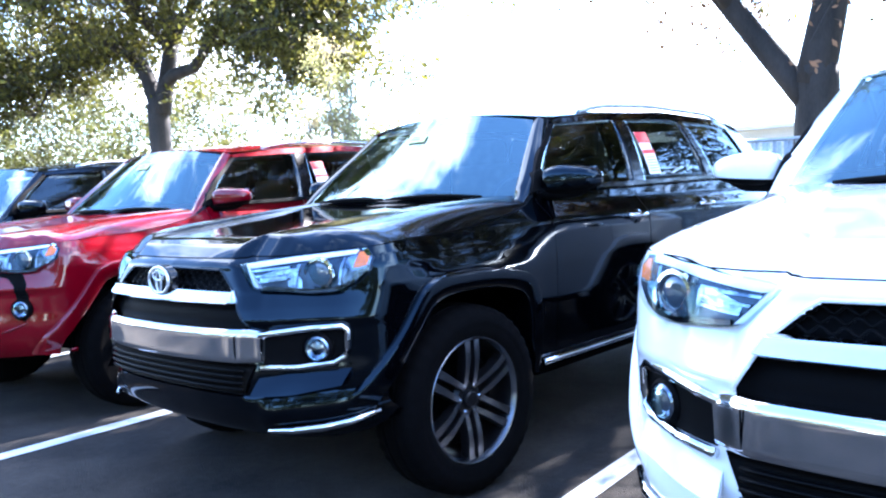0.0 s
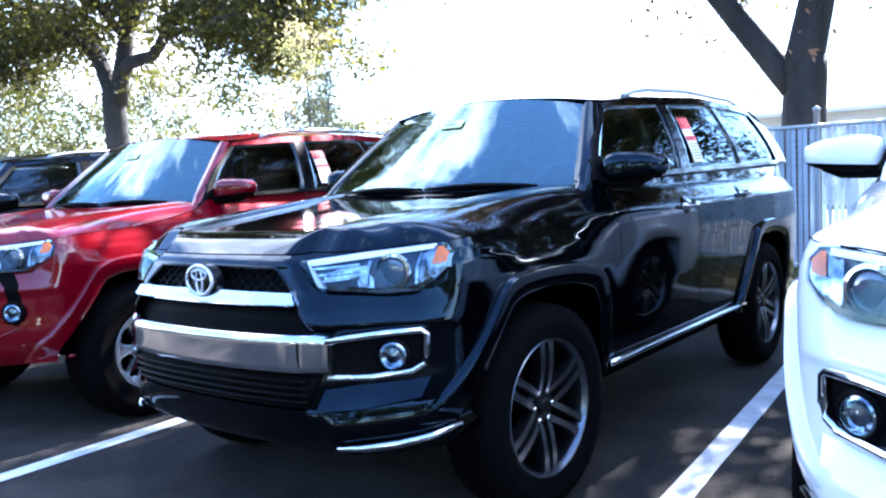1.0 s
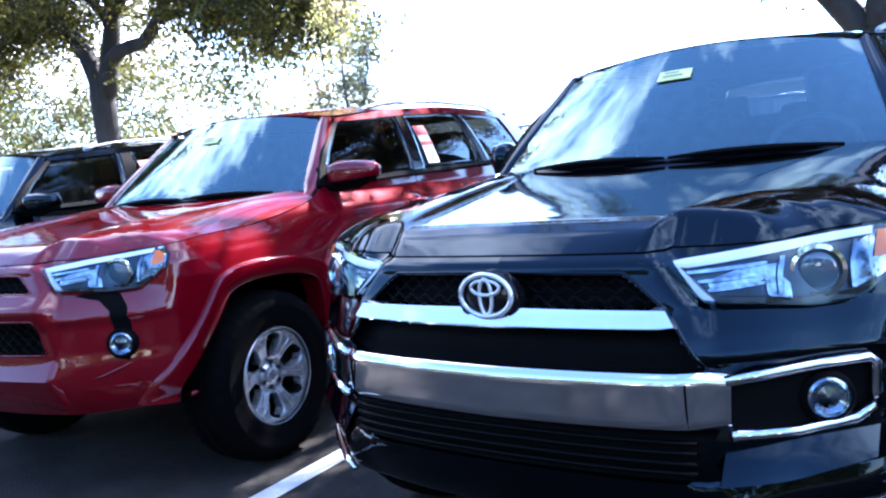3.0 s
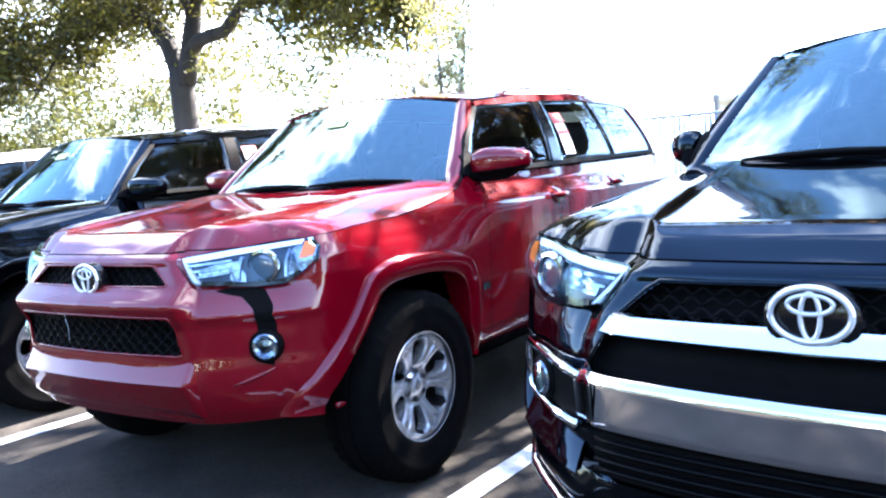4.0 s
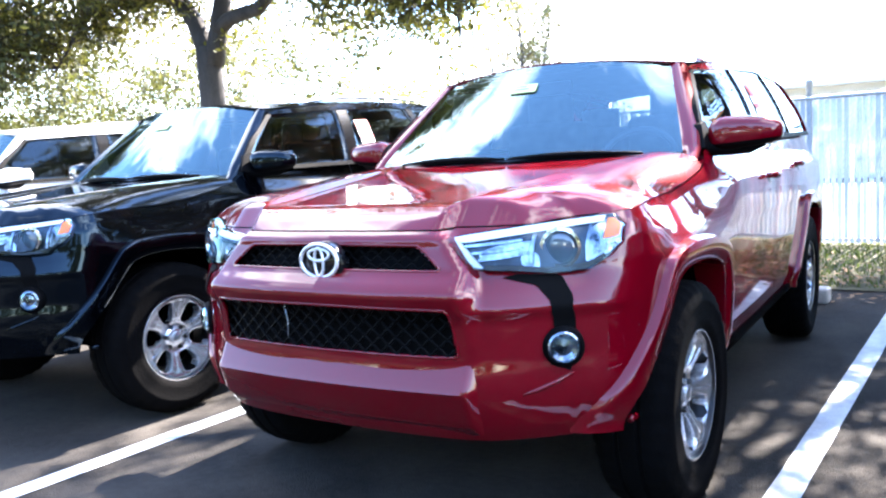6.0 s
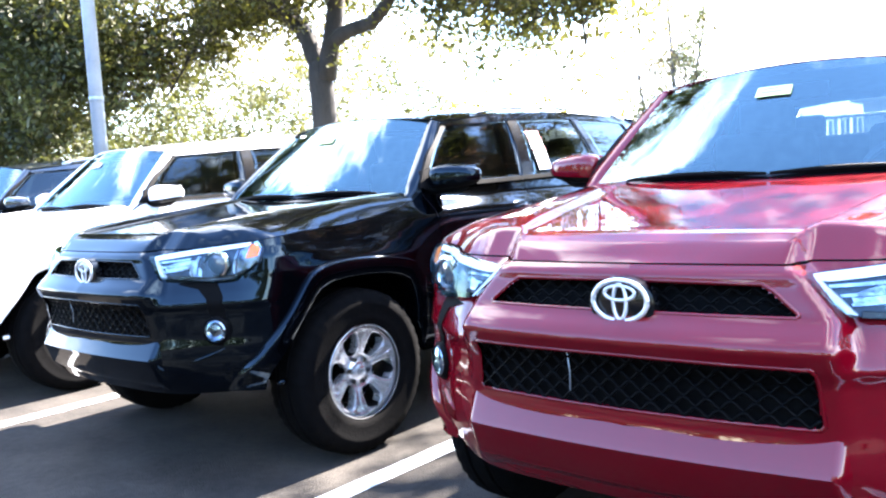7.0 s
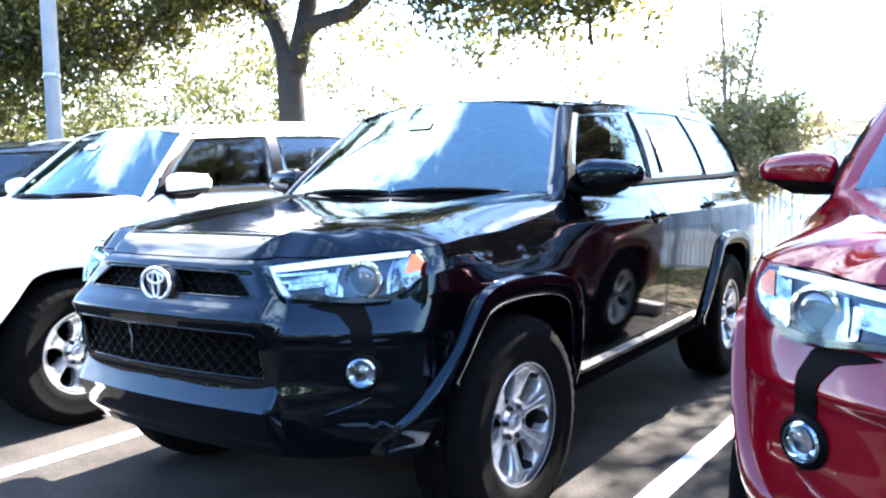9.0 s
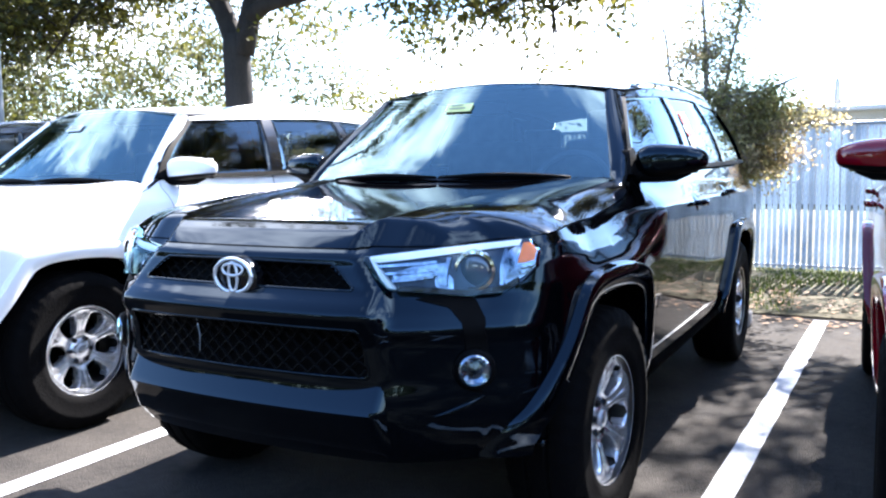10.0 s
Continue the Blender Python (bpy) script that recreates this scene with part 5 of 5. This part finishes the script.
    return join(*wood), np.array(sites), r


def leaves(sites, r, per, size, jitter):
    n = len(sites) * per
    c = np.repeat(sites, per, axis=0) + r.normal(0, jitter, (n, 3))
    a, b = r.normal(0, 1, (n, 3)), r.normal(0, 1, (n, 3))
    a /= np.linalg.norm(a, axis=1)[:, None]
    b -= a * (a * b).sum(1)[:, None]
    b /= np.linalg.norm(b, axis=1)[:, None]
    s = size * r.uniform(0.6, 1.4, (n, 1))
    v = np.stack([c - a * s, c + b * s * 0.45, c + a * s, c - b * s * 0.45], 1).reshape(-1, 3)
    return v.tolist(), [(4 * k, 4 * k + 1, 4 * k + 2, 4 * k + 3) for k in range(n)]


def open_gaps(sites, base):
    """Thin a crown along the sun's rays, so that flecks of sun reach the bays below."""
    out = []
    for p in sites:
        h = p[2] / SUN_TO.z
        gx, gy = p[0] + base[0] - SUN_TO.x * h, p[1] + base[1] - SUN_TO.y * h
        if noise.noise(Vector((gx * 1.0 + GAP[0], gy * 0.75 + GAP[1], 1.5))) < 0.10:
            out.append(p)
    return np.array(out)


GAP = (33.2, 19.3)


def shade_canopy_sites(r, area):
    """Leaf sites of a high, broken cover added out of view to shade the ground: clumps over x0..x1, y0..y1, z0..z1,
    left out in patches.
    """
    n, x0, x1, y0, y1, z0, z1 = area
    out = []
    for _ in range(n):
        c = np.array((r.uniform(x0, x1), r.uniform(y0, y1), r.uniform(z0, z1)))
        if noise.noise(Vector((c[0] * 0.6, c[1] * 0.75, 5.0))) < -0.02:
            continue
        for _ in range(24):
            q = r.normal(0, 1, 3)
            out.append(c + q / np.linalg.norm(q) * 0.5 * r.uniform(0.2, 1.0))
    return out


def tree(name, label, limbs, seed, n_sub, spread, twig, per, size, jitter, leaf, at, bark=BARK, shade_canopy=None):
    t = thing(name, label, "tree", pose(*at))
    wood, sites, r = grow((0, 0, 0), limbs, seed, n_sub, spread, twig)
    part("trunk", mesh("trunk", *wood, bark), t)
    if shade_canopy:
        sites = np.concatenate([sites, np.array(shade_canopy_sites(r, shade_canopy))])
    tagged(part("crown", mesh("crown", *leaves(sites, r, per, size, jitter), leaf, False), t), kind="stuff")
    return t


OAK = [([(0, 0, -0.1), (0.02, 0, 1.5), (0.0, 0, 2.8), (0.04, 0, 3.9)], 0.30, 0.25),
       ([(0.0, 0, 3.5), (-0.3, 0, 4.25), (-0.62, 0, 4.75), (-1.3, 0.1, 5.15), (-2.1, 0.2, 5.25), (-3.2, 0.3, 5.6), (-5.2, 0.3, 6.4)], 0.21, 0.05),
       ([(0.1, 0, 3.5), (0.35, 0.05, 4.4), (0.42, 0.2, 5.3), (0.2, 0.3, 6.8), (0.2, 0.5, 9.0)], 0.22, 0.05),
       ([(0.3, 0, 4.15), (0.9, -0.1, 4.35), (1.75, -0.2, 4.38), (2.5, -0.4, 4.75), (3.4, -0.6, 5.25), (4.2, -0.6, 5.3), (6.2, -0.6, 5.6)], 0.16, 0.04),
       ([(0.4, 0, 4.9), (1.3, 0.3, 6.0), (2.8, 0.6, 7.3), (4.4, 0.6, 8.4)], 0.12, 0.04),
       ([(-1.3, 0.1, 5.15), (-2.0, 0.9, 7.0), (-3.0, 1.2, 9.0)], 0.1, 0.04),
       ([(-0.62, 0, 4.75), (-1.2, -1.5, 5.7), (-1.6, -3.4, 6.5)], 0.11, 0.03),
       ([(0.4, 0.1, 5.0), (0.9, -1.7, 6.2), (1.4, -3.6, 6.8)], 0.11, 0.03),
       ([(-3.2, 0.3, 5.6), (-5.0, -0.6, 5.4), (-6.8, -1.0, 4.3)], 0.07, 0.03),
       ([(4.2, -0.6, 5.3), (5.6, -0.9, 4.9), (6.6, -1.0, 3.8)], 0.06, 0.03)]
OAK += [([(0.2, 0.5, 8.4), (3.0, 0.4, 9.6), (6.5, 0.2, 10.4)], 0.07, 0.03), ([(0.2, 0.5, 8.4), (-3.0, 0.4, 9.8), (-6.5, 0.2, 10.6)], 0.07, 0.03), ([(0.2, 0.5, 8.4), (0.8, -2.0, 9.6), (1.2, -4.0, 10.0)], 0.07, 0.03),
        ([(0.2, 0.5, 8.6), (0.2, 1.0, 10.6), (0.4, 1.6, 12.6)], 0.07, 0.03)]
tree("oak_tree", "spreading live oak with forked trunk and backlit leaves", OAK + [([(0.3, 0.2, 6.4), (3.2, -1.6, 7.8), (5.8, -3.0, 8.4)], 0.11, 0.03), ([(0.6, -0.8, 6.0), (2.4, -3.0, 7.8), (5.2, -4.6, 8.4)], 0.09, 0.03), ([(4.2, -0.6, 5.3), (5.3, -0.5, 5.7), (6.2, -0.5, 4.8), (6.5, -0.5, 3.2)], 0.06, 0.02), ([(2.5, -0.4, 4.75), (3.6, 0.2, 4.6), (4.8, 0.4, 3.9)], 0.05, 0.02),
                      ([(-2.1, 0.2, 5.25), (-3.0, -0.6, 4.9), (-4.2, -1.0, 3.6)], 0.06, 0.02)], 5, 24, 1.6, 9, 8, 0.064, 0.14, LEAF, (-14.4, 8.95, 0), shade_canopy=(170, 0.5, 6.2, -6.0, -0.5, 7.2, 10.0))
tree("oak_tree", "dense oak with dark low foliage beyond a pole", [(p, a * 1.1, b) for p, a, b in OAK] + [([(0, 0, 2.5), (1.8, -0.6, 3.0), (3.6, -1.0, 2.6)], 0.1, 0.03), ([(0, 0, 2.5), (-2, 0.4, 3.0), (-4, 0, 2.5)], 0.1, 0.03)],
     9, 26, 1.8, 9, 14, 0.08, 0.25, LEAF_OLIVE, (-25.5, 7.0, 0))

BARE = [([(0, 0, -0.1), (0.05, 0, 1.2), (0.05, 0, 2.6)], 0.29, 0.25),
        ([(0.0, 0, 2.2), (-0.5, 0, 2.9), (-1.2, -0.1, 3.9), (-2.4, -0.4, 5.6), (-3.8, -0.6, 6.8)], 0.17, 0.05),
        ([(0.05, 0, 2.4), (0.3, 0, 3.6), (0.6, 0.1, 5.2), (0.8, 0.3, 7.6)], 0.24, 0.06),
        ([(0.4, 0, 4.0), (1.5, -0.3, 5.2), (3.2, -0.6, 6.2), (5.0, -0.8, 6.6)], 0.12, 0.04),
        ([(-0.9, 0, 3.4), (-1.4, -1.4, 4.8), (-1.8, -3.0, 5.6)], 0.09, 0.03),
        ([(0.5, 0.1, 4.6), (0.4, -1.6, 6.0), (0.2, -3.6, 6.6)], 0.1, 0.03),
        ([(0.5, 0.1, 4.6), (1.6, -1.8, 6.0), (2.4, -3.6, 6.4)], 0.08, 0.03)]
# high spreading limbs over the bays, out of view, added to carry shading leaves
UNSEEN_LIMBS = [([(0.8, 0.3, 7.2), (2.8, 0.0, 8.2), (6.2, -0.8, 8.9)], 0.09, 0.03), ([(0.8, 0.3, 7.0), (-0.6, 0.0, 8.0), (-1.8, -0.2, 8.6)], 0.09, 0.03),
        ([(0.8, 0.3, 7.4), (0.5, 2.0, 9.5), (0.0, 4.0, 10.5)], 0.08, 0.03), ([(0.8, 0.3, 7.4), (-0.8, 1.5, 10.2), (-1.8, 2.0, 11.5)], 0.08, 0.03),
        ([(0.8, 0.3, 7.4), (2.6, 1.4, 10.0), (5.0, 2.0, 11.4)], 0.08, 0.03), ([(0.8, 0.3, 7.2), (2.0, -2.0, 8.6), (3.4, -3.4, 9.0)], 0.07, 0.03),
        ([(0.8, 0.3, 7.2), (-0.2, -1.6, 8.6), (-1.2, -2.6, 8.9)], 0.07, 0.03), ([(0.8, 0.3, 7.5), (0.9, 0.2, 10.0), (0.8, 0.4, 12.5)], 0.09, 0.03),
        ([(0.6, 0.1, 5.2), (2.4, 0.6, 5.6), (5.2, 1.0, 5.4), (7.0, 1.0, 4.6)], 0.08, 0.03), ([(0.6, 0.2, 5.8), (-1.0, 0.8, 6.6), (-2.2, 1.2, 6.8)], 0.08, 0.03),
        ([(0.5, 0.1, 4.8), (2.0, -0.8, 5.4), (4.0, -1.2, 4.8)], 0.06, 0.03), ([(-1.2, -0.1, 3.9), (-1.9, 0.8, 5.2), (-2.8, 1.4, 5.9), (-3.8, 1.6, 5.7)], 0.06, 0.03),
        ([(0.6, 0.2, 5.6), (-0.6, 1.6, 6.4), (-1.8, 2.6, 6.2)], 0.06, 0.03), ([(0.6, 0.2, 5.4), (1.4, 1.8, 6.0), (2.6, 2.8, 5.6)], 0.06, 0.03), ([(-1.6, -0.2, 4.6), (-1.6, -1.2, 5.6), (-2.6, -1.8, 5.8)], 0.05, 0.03),
        ([(0.8, 0.3, 7.4), (-1.4, 0.9, 10.5), (-4.2, 1.2, 12.6), (-7.8, 1.0, 13.6)], 0.12, 0.03), ([(0.8, 0.4, 12.0), (0.9, 0.8, 13.6), (0.6, 1.0, 15.0)], 0.08, 0.03), ([(0.8, 0.4, 11.0), (3.0, 0.9, 13.0), (5.4, 1.2, 14.0)], 0.08, 0.03)]
bare = tree("tree", "grey-barked tree with sparse dry leaves behind a fence", BARE, 21, 15, 1.6, 8, 6, 0.05, 0.18, LEAF_DRY, (0.40, 8.1, 0))
wood, sites, r = grow((0, 0, 0), UNSEEN_LIMBS, 22, 13, 1.5, 9)
part("limbs", mesh("limbs", *wood, BARK), bare)
# unseen leaf clumps added above the view, to shade bays and fill reflections
clumps = []
for cx, cy, cz in ((-2.0, 1.2, 5.5), (-0.8, 1.8, 6.1), (0.6, 1.5, 5.8), (1.8, 1.6, 5.6), (2.8, 1.0, 5.4), (-1.8, -0.8, 5.9), (3.8, 0.4, 5.2), (-2.6, 2.4, 5.2), (-1.2, 2.6, 5.0)):
    for _ in range(70):
        q = r.normal(0, 1, 3)
        clumps.append(np.array((cx, cy, cz)) + q / np.linalg.norm(q) * 0.8 * r.uniform(0.3, 1.0) * np.array((1.2, 1.0, 0.7)))
for _ in range(260):
    cx, cy = r.uniform(-1.2, 7.5), r.uniform(-4.0, 1.0)
    cz = 6.6 + r.uniform(-0.4, 2.0)
    if noise.noise(Vector((cx * 0.55, cy * 0.7, 8.0))) < 0.0:
        continue
    for _ in range(14):
        q = r.normal(0, 1, 3)
        clumps.append(np.array((cx, cy, cz)) + q / np.linalg.norm(q) * 0.34 * r.uniform(0.2, 1.0))
# added overhead only to shade the ground of one bay
for _ in range(26):
    cx, cy, cz = r.uniform(-3.9, -2.3), r.uniform(-1.2, 1.4), r.uniform(6.4, 8.2)
    for _ in range(16):
        q = r.normal(0, 1, 3)
        clumps.append(np.array((cx, cy, cz)) + q / np.linalg.norm(q) * 0.4 * r.uniform(0.2, 1.0))
for _ in range(120):
    cx, cy, cz = r.uniform(-5.2, 2.2), r.uniform(0.2, 2.0), r.uniform(4.6, 5.6)
    for _ in range(26):
        q = r.normal(0, 1, 3)
        clumps.append(np.array((cx, cy, cz)) + q / np.linalg.norm(q) * 0.42 * r.uniform(0.2, 1.0))
# placed just above the view, to be mirrored in windows and paint
for _ in range(520):
    cx, cy = r.uniform(-19.0, 13.0), r.uniform(4.0, 10.5)
    cz = 1.35 + 0.275 * (cy + 10.6) + r.uniform(0.0, 4.2)
    if noise.noise(Vector((cx * 0.5, cz * 0.7, 2.0))) < -0.22:
        continue
    for _ in range(14):
        q = r.normal(0, 1, 3)
        clumps.append(np.array((cx, cy, cz)) + q / np.linalg.norm(q) * 0.5 * r.uniform(0.2, 1.0))
# tall unseen cover, added to shade the ground in front of the cars
for _ in range(620):
    cx, cy, cz = r.uniform(-8.6, 6.0), r.uniform(-1.0, 4.2), r.uniform(11.0, 15.5)
    if cy + 8.1 > 1.163 * (cz - 1.0) - 1.6:
        continue
    for _ in range(12):
        q = r.normal(0, 1, 3)
        clumps.append(np.array((cx, cy, cz)) + q / np.linalg.norm(q) * 0.5 * r.uniform(0.2, 1.0))
sites = open_gaps(np.concatenate([sites, np.array(clumps)]), (0.40, 8.1))
tagged(part("crown", mesh("crown", *leaves(sites, r, 14, 0.055, 0.17), LEAF, False), bare), kind="stuff")
tree("tree", "leafy tree behind a slatted fence", [(p, a, b) for p, a, b in OAK], 27, 20, 1.5, 9, 10, 0.06, 0.18, LEAF, (6.6, 10.2, 0))
tree("tree", "leafy tree behind a slatted fence", [(p, a, b) for p, a, b in OAK], 28, 20, 1.5, 9, 10, 0.06, 0.18, LEAF, (15.0, 11.5, 0))

SMALL = [([(0, 0, -0.05), (0.02, 0, 0.7), (0, 0, 1.3)], 0.05, 0.04),
         ([(0, 0, 1.0), (0.02, 0, 1.9), (-0.03, 0.05, 3.4)], 0.03, 0.008), ([(0, 0, 1.0), (0.22, 0, 1.5), (0.55, 0.05, 1.9), (0.85, 0.05, 2.05)], 0.025, 0.01),
         ([(0, 0, 1.1), (0.15, 0.1, 1.8), (0.28, 0.15, 2.9)], 0.022, 0.01), ([(0, 0, 1.0), (-0.2, -0.1, 1.5), (-0.35, -0.1, 2.5)], 0.022, 0.01),
         ([(0.1, 0, 1.2), (0.45, 0, 1.45), (0.95, 0, 1.6)], 0.016, 0.008), ([(0.1, 0, 1.1), (0.4, 0.1, 1.25), (0.8, 0.1, 1.3)], 0.016, 0.008), ([(0.1, 0, 1.3), (0.35, -0.1, 1.6), (0.6, -0.1, 1.8)], 0.016, 0.008), ([(0, 0, 1.0), (0.2, 0.1, 1.2), (0.35, 0.1, 1.3)], 0.016, 0.008),
         ([(0, 0, 0.95), (0.3, -0.1, 1.25), (0.6, -0.1, 1.45)], 0.018, 0.008), ([(0, 0, 1.2), (-0.05, 0.3, 1.8), (-0.1, 0.5, 2.5)], 0.018, 0.008), ([(0, 0, 1.0), (-0.25, 0.1, 1.35), (-0.5, 0.1, 1.5)], 0.018, 0.008)]
tree("young_tree", "young multi-stemmed tree with small leaves on the verge", SMALL, 33, 17, 0.36, 7, 7, 0.022, 0.07, LEAF_SMALL, (-5.15, 5.35, 0.03), BARK_GREY)


def woods(name, label, spots, n, size, seed, leaf):
    """Far foliage: clumps of leaves round the given places (x, y, z, radius)."""
    r = np.random.default_rng(seed)
    sites = []
    for x, y, z, q in spots:
        for _ in range(int(26 * q * q)):
            d = r.normal(0, 1, 3)
            d *= q * r.uniform(0.45, 1.0) / np.linalg.norm(d)
            sites.append((x + d[0], y + d[1], max(0.3, z + d[2] * 0.8)))
    v, f = leaves(np.array(sites), r, n, size, 0.22)
    return tagged(new(name, mesh(name, v, f, leaf, False)), label, "trees", kind="stuff")


wr = np.random.default_rng(77)
woods("hedge_trees", "dense green trees along a fence beside the lot", [(x + wr.normal(0, 0.5), 10.5 + wr.uniform(-1, 1.5), z + wr.uniform(-0.4, 0.4), wr.uniform(1.0, 1.7)) for x in np.arange(5.2, 30, 1.7) for z in (1.2, 2.8, 4.4, 6.2)] + [(x, 11.0, z, 1.3) for x in (2.4, 3.8) for z in (5.0, 6.6)] + [(3.9, 10.7, z, 1.05) for z in (0.9, 2.2, 3.5, 4.8)] + [(wr.uniform(2.9, 5.6), wr.uniform(8.6, 10.2), wr.uniform(1.9, 5.6), 0.5) for _ in range(46)], 8, 0.085, 47, LEAF_DARK)
woods("far_woods", "hazy yellow-green woods behind a parking lot", [(x + wr.normal(0, 1.2), 30 + wr.uniform(-3, 5), z + wr.uniform(-0.8, 0.8), wr.uniform(1.2, 2.2)) for x in np.arange(-78, -23, 3.4) for z in (1.5, 4.5, 8.0)], 3, 0.17, 41, LEAF)
woods("background_trees", "sunlit pale yellow-green trees beyond the lot", [(wr.uniform(-44, -19), wr.uniform(15, 27), wr.uniform(1.2, 7.5), wr.uniform(0.5, 1.0)) for _ in range(110)], 7, 0.09, 45, LEAF_PALE)
woods("background_trees", "olive-green oak foliage at the far side of the lot", [(wr.uniform(-46, -21), wr.uniform(11, 24), wr.uniform(0.8, 6.5), wr.uniform(0.5, 1.0)) for _ in range(300)], 8, 0.09, 46, LEAF_OLIVE)
woods("background_trees", "dark green trees beside a lamp pole", [(wr.uniform(-42, -21), wr.uniform(6.5, 15), wr.uniform(0.8, 8.5), wr.uniform(0.6, 1.2)) for _ in range(190)], 8, 0.09, 49, LEAF_OLIVE)
# never in view: a dark row added to be mirrored in the cars
woods("unseen_tree_row", "tall dense dark trees added unseen behind the camera for reflections", [(x + wr.normal(0, 1.0), -23 + wr.uniform(-2, 2), z + wr.uniform(-0.6, 0.6), wr.uniform(2.2, 3.0)) for x in np.arange(-60, 46, 3.6) for z in (1.6, 4.6, 7.0)], 5, 0.26, 43, LEAF_DARK)

# ---- lamp pole ----
pole = thing("street_pole", "tall grey wooden utility pole", "pole", pose(-13.17, 3.4, 0))
part("shaft", mesh("shaft", *tube([(0, 0, -0.1), (0, 0, 4), (0.0, 0, 8.5)], [0.10, 0.095, 0.085], 20), POLE), pole)
part("band", mesh("band", *tube([(0, 0, 2.72), (0, 0, 2.78)], 0.104, 20), STEEL), pole)

far_pole = thing("far_pole", "slim weathered pole far beyond a fence", "pole", pose(-6.0, 36.7, 0))
part("shaft", mesh("shaft", *tube([(0, 0, -0.1), (0, 0, 3.4), (0, 0, 4.7), (0, 0, 5.1)], [0.14, 0.15, 0.13, 0.07], 12), POLE), far_pole)

# ---- building beyond the fence ----
hall = thing("building", "long pale metal-clad building beyond a fence", "building", pose(0, 0, 0))
part("wall", mesh("wall", *box(7.0, 30.0, 1.5, 30, 8.0, 3.0), CLADDING, False), hall)
part("roof", mesh("roof", *box(7.0, 30.0, 3.08, 30.6, 8.8, 0.16, 0.04), CLADDING, False), hall)
rib = mesh("cladding_rib", *box(0, 0, 0, 30, 0.05, 0.04, 0.01), CLADDING, False)
for z in np.arange(0.4, 3.0, 0.3):
    part("cladding_rib", rib, hall, "", pose(7.0, 25.98, z))

# ---- cars ----
CARS = [("white sport utility car with chrome bumper trim", PAINT_WHITE, True, 2.738, -0.198, -1.23, True, False, 5, 0.0),
        ("glossy black sport utility car with chrome bumper and machined wheels", PAINT_BLACK, True, 0.0, 0.0, -4.2, True, True, 0, -4.0),
        ("metallic red sport utility car with silver alloy wheels", PAINT_RED, False, -2.617, 0.076, 2.66, True, True, 25, -1.5),
        ("glossy black sport utility car with silver alloy wheels", PAINT_BLACK, False, -5.257, 0.031, 0.95, True, True, -8, -2.5),
        ("white sport utility car with silver alloy wheels", PAINT_WHITE, False, -7.882, -0.079, 1.43, False, False, 0, 0.0),
        ("dark blue sport utility car at the far end", PAINT_GREY, False, -10.5, -0.05, 1.0, False, False, 14, 0.0),
        ("dark sport utility car parked beyond the others", PAINT_GREY, False, -13.2, 0.0, 0.6, False, False, 30, 0.0)]
for lab, paint, lim, x, y, turn, st, yel, spin, steer in CARS:
    suv("suv", lab, paint, lim, x, y, turn, st, yel, spin, steer, 50.0 if "chrome bumper and" in lab else 0.0)

# ---- slatted chain-link fence: posts, rails, slats ----
fence = thing("fence", "tall chain-link fence filled with white vertical slats", "fence", pose(0, FENCE_Y, 0), kind="structure")
FX0, FX1 = -60.0, 26.0
part("rail", mesh("rail", *tube([(FX0, 0, 1.725), (FX1, 0, 1.725)], 0.022, 10), STEEL), fence)
part("rail", mesh("rail", *tube([(FX0, 0, 0.14), (FX1, 0, 0.14)], 0.012, 8), STEEL), fence)
post_me = mesh("post", *tube([(0, 0.05, -0.1), (0, 0.05, 1.90), (0, 0.05, 1.905), (0, 0.05, 1.93), (0, 0.05, 1.95)], [0.034, 0.034, 0.045, 0.042, 0.012], 12), STEEL)
for k, x in enumerate(np.arange(0.72 - 3.33 * 15, 24, 3.33)):
    part("post", post_me, fence, "", pose(x, 0, 0))
wires = []
for k in range(270):
    for lean in (1, -1):
        x = -13.0 + 0.07 * k
        wires.append(tube([(x, -0.010, 0.13), (x + lean * 1.59, -0.010, 1.72)], 0.0016, 3, False))
tagged(part("chain_link", mesh("chain_link", *join(*wires), STEEL, False), fence, "woven steel wire"), kind="stuff")
slat_v = []
for s, z in ((0, 0.10), (0, 1.70)):
    slat_v += [(-0.0235, 0.002, z), (-0.010, -0.007, z), (0.010, -0.007, z), (0.0235, 0.002, z)]
slat_f = [(0, 1, 5, 4), (1, 2, 6, 5), (2, 3, 7, 6), (3, 0, 4, 7), (3, 2, 1, 0), (4, 5, 6, 7)]
slat_me = mesh("slat", slat_v, slat_f, SLAT, False)
rest = []
for k in range(int((FX1 - FX0) / 0.063)):
    x = FX0 + 0.063 * k
    if -8.6 < x < 4.4:
        part("slat", slat_me, fence, "", pose(x, 0.004 * math.sin(k * 1.9), 0.006 * math.sin(k * 2.7), 0, 0.25 * math.sin(k * 3.1), 4 * math.sin(k * 1.3)))
    else:
        rest.append(([(p[0] + x, p[1], p[2]) for p in slat_v], slat_f))
tagged(part("far_slats", mesh("far_slats", *join(*rest), SLAT, False), fence), kind="stuff")
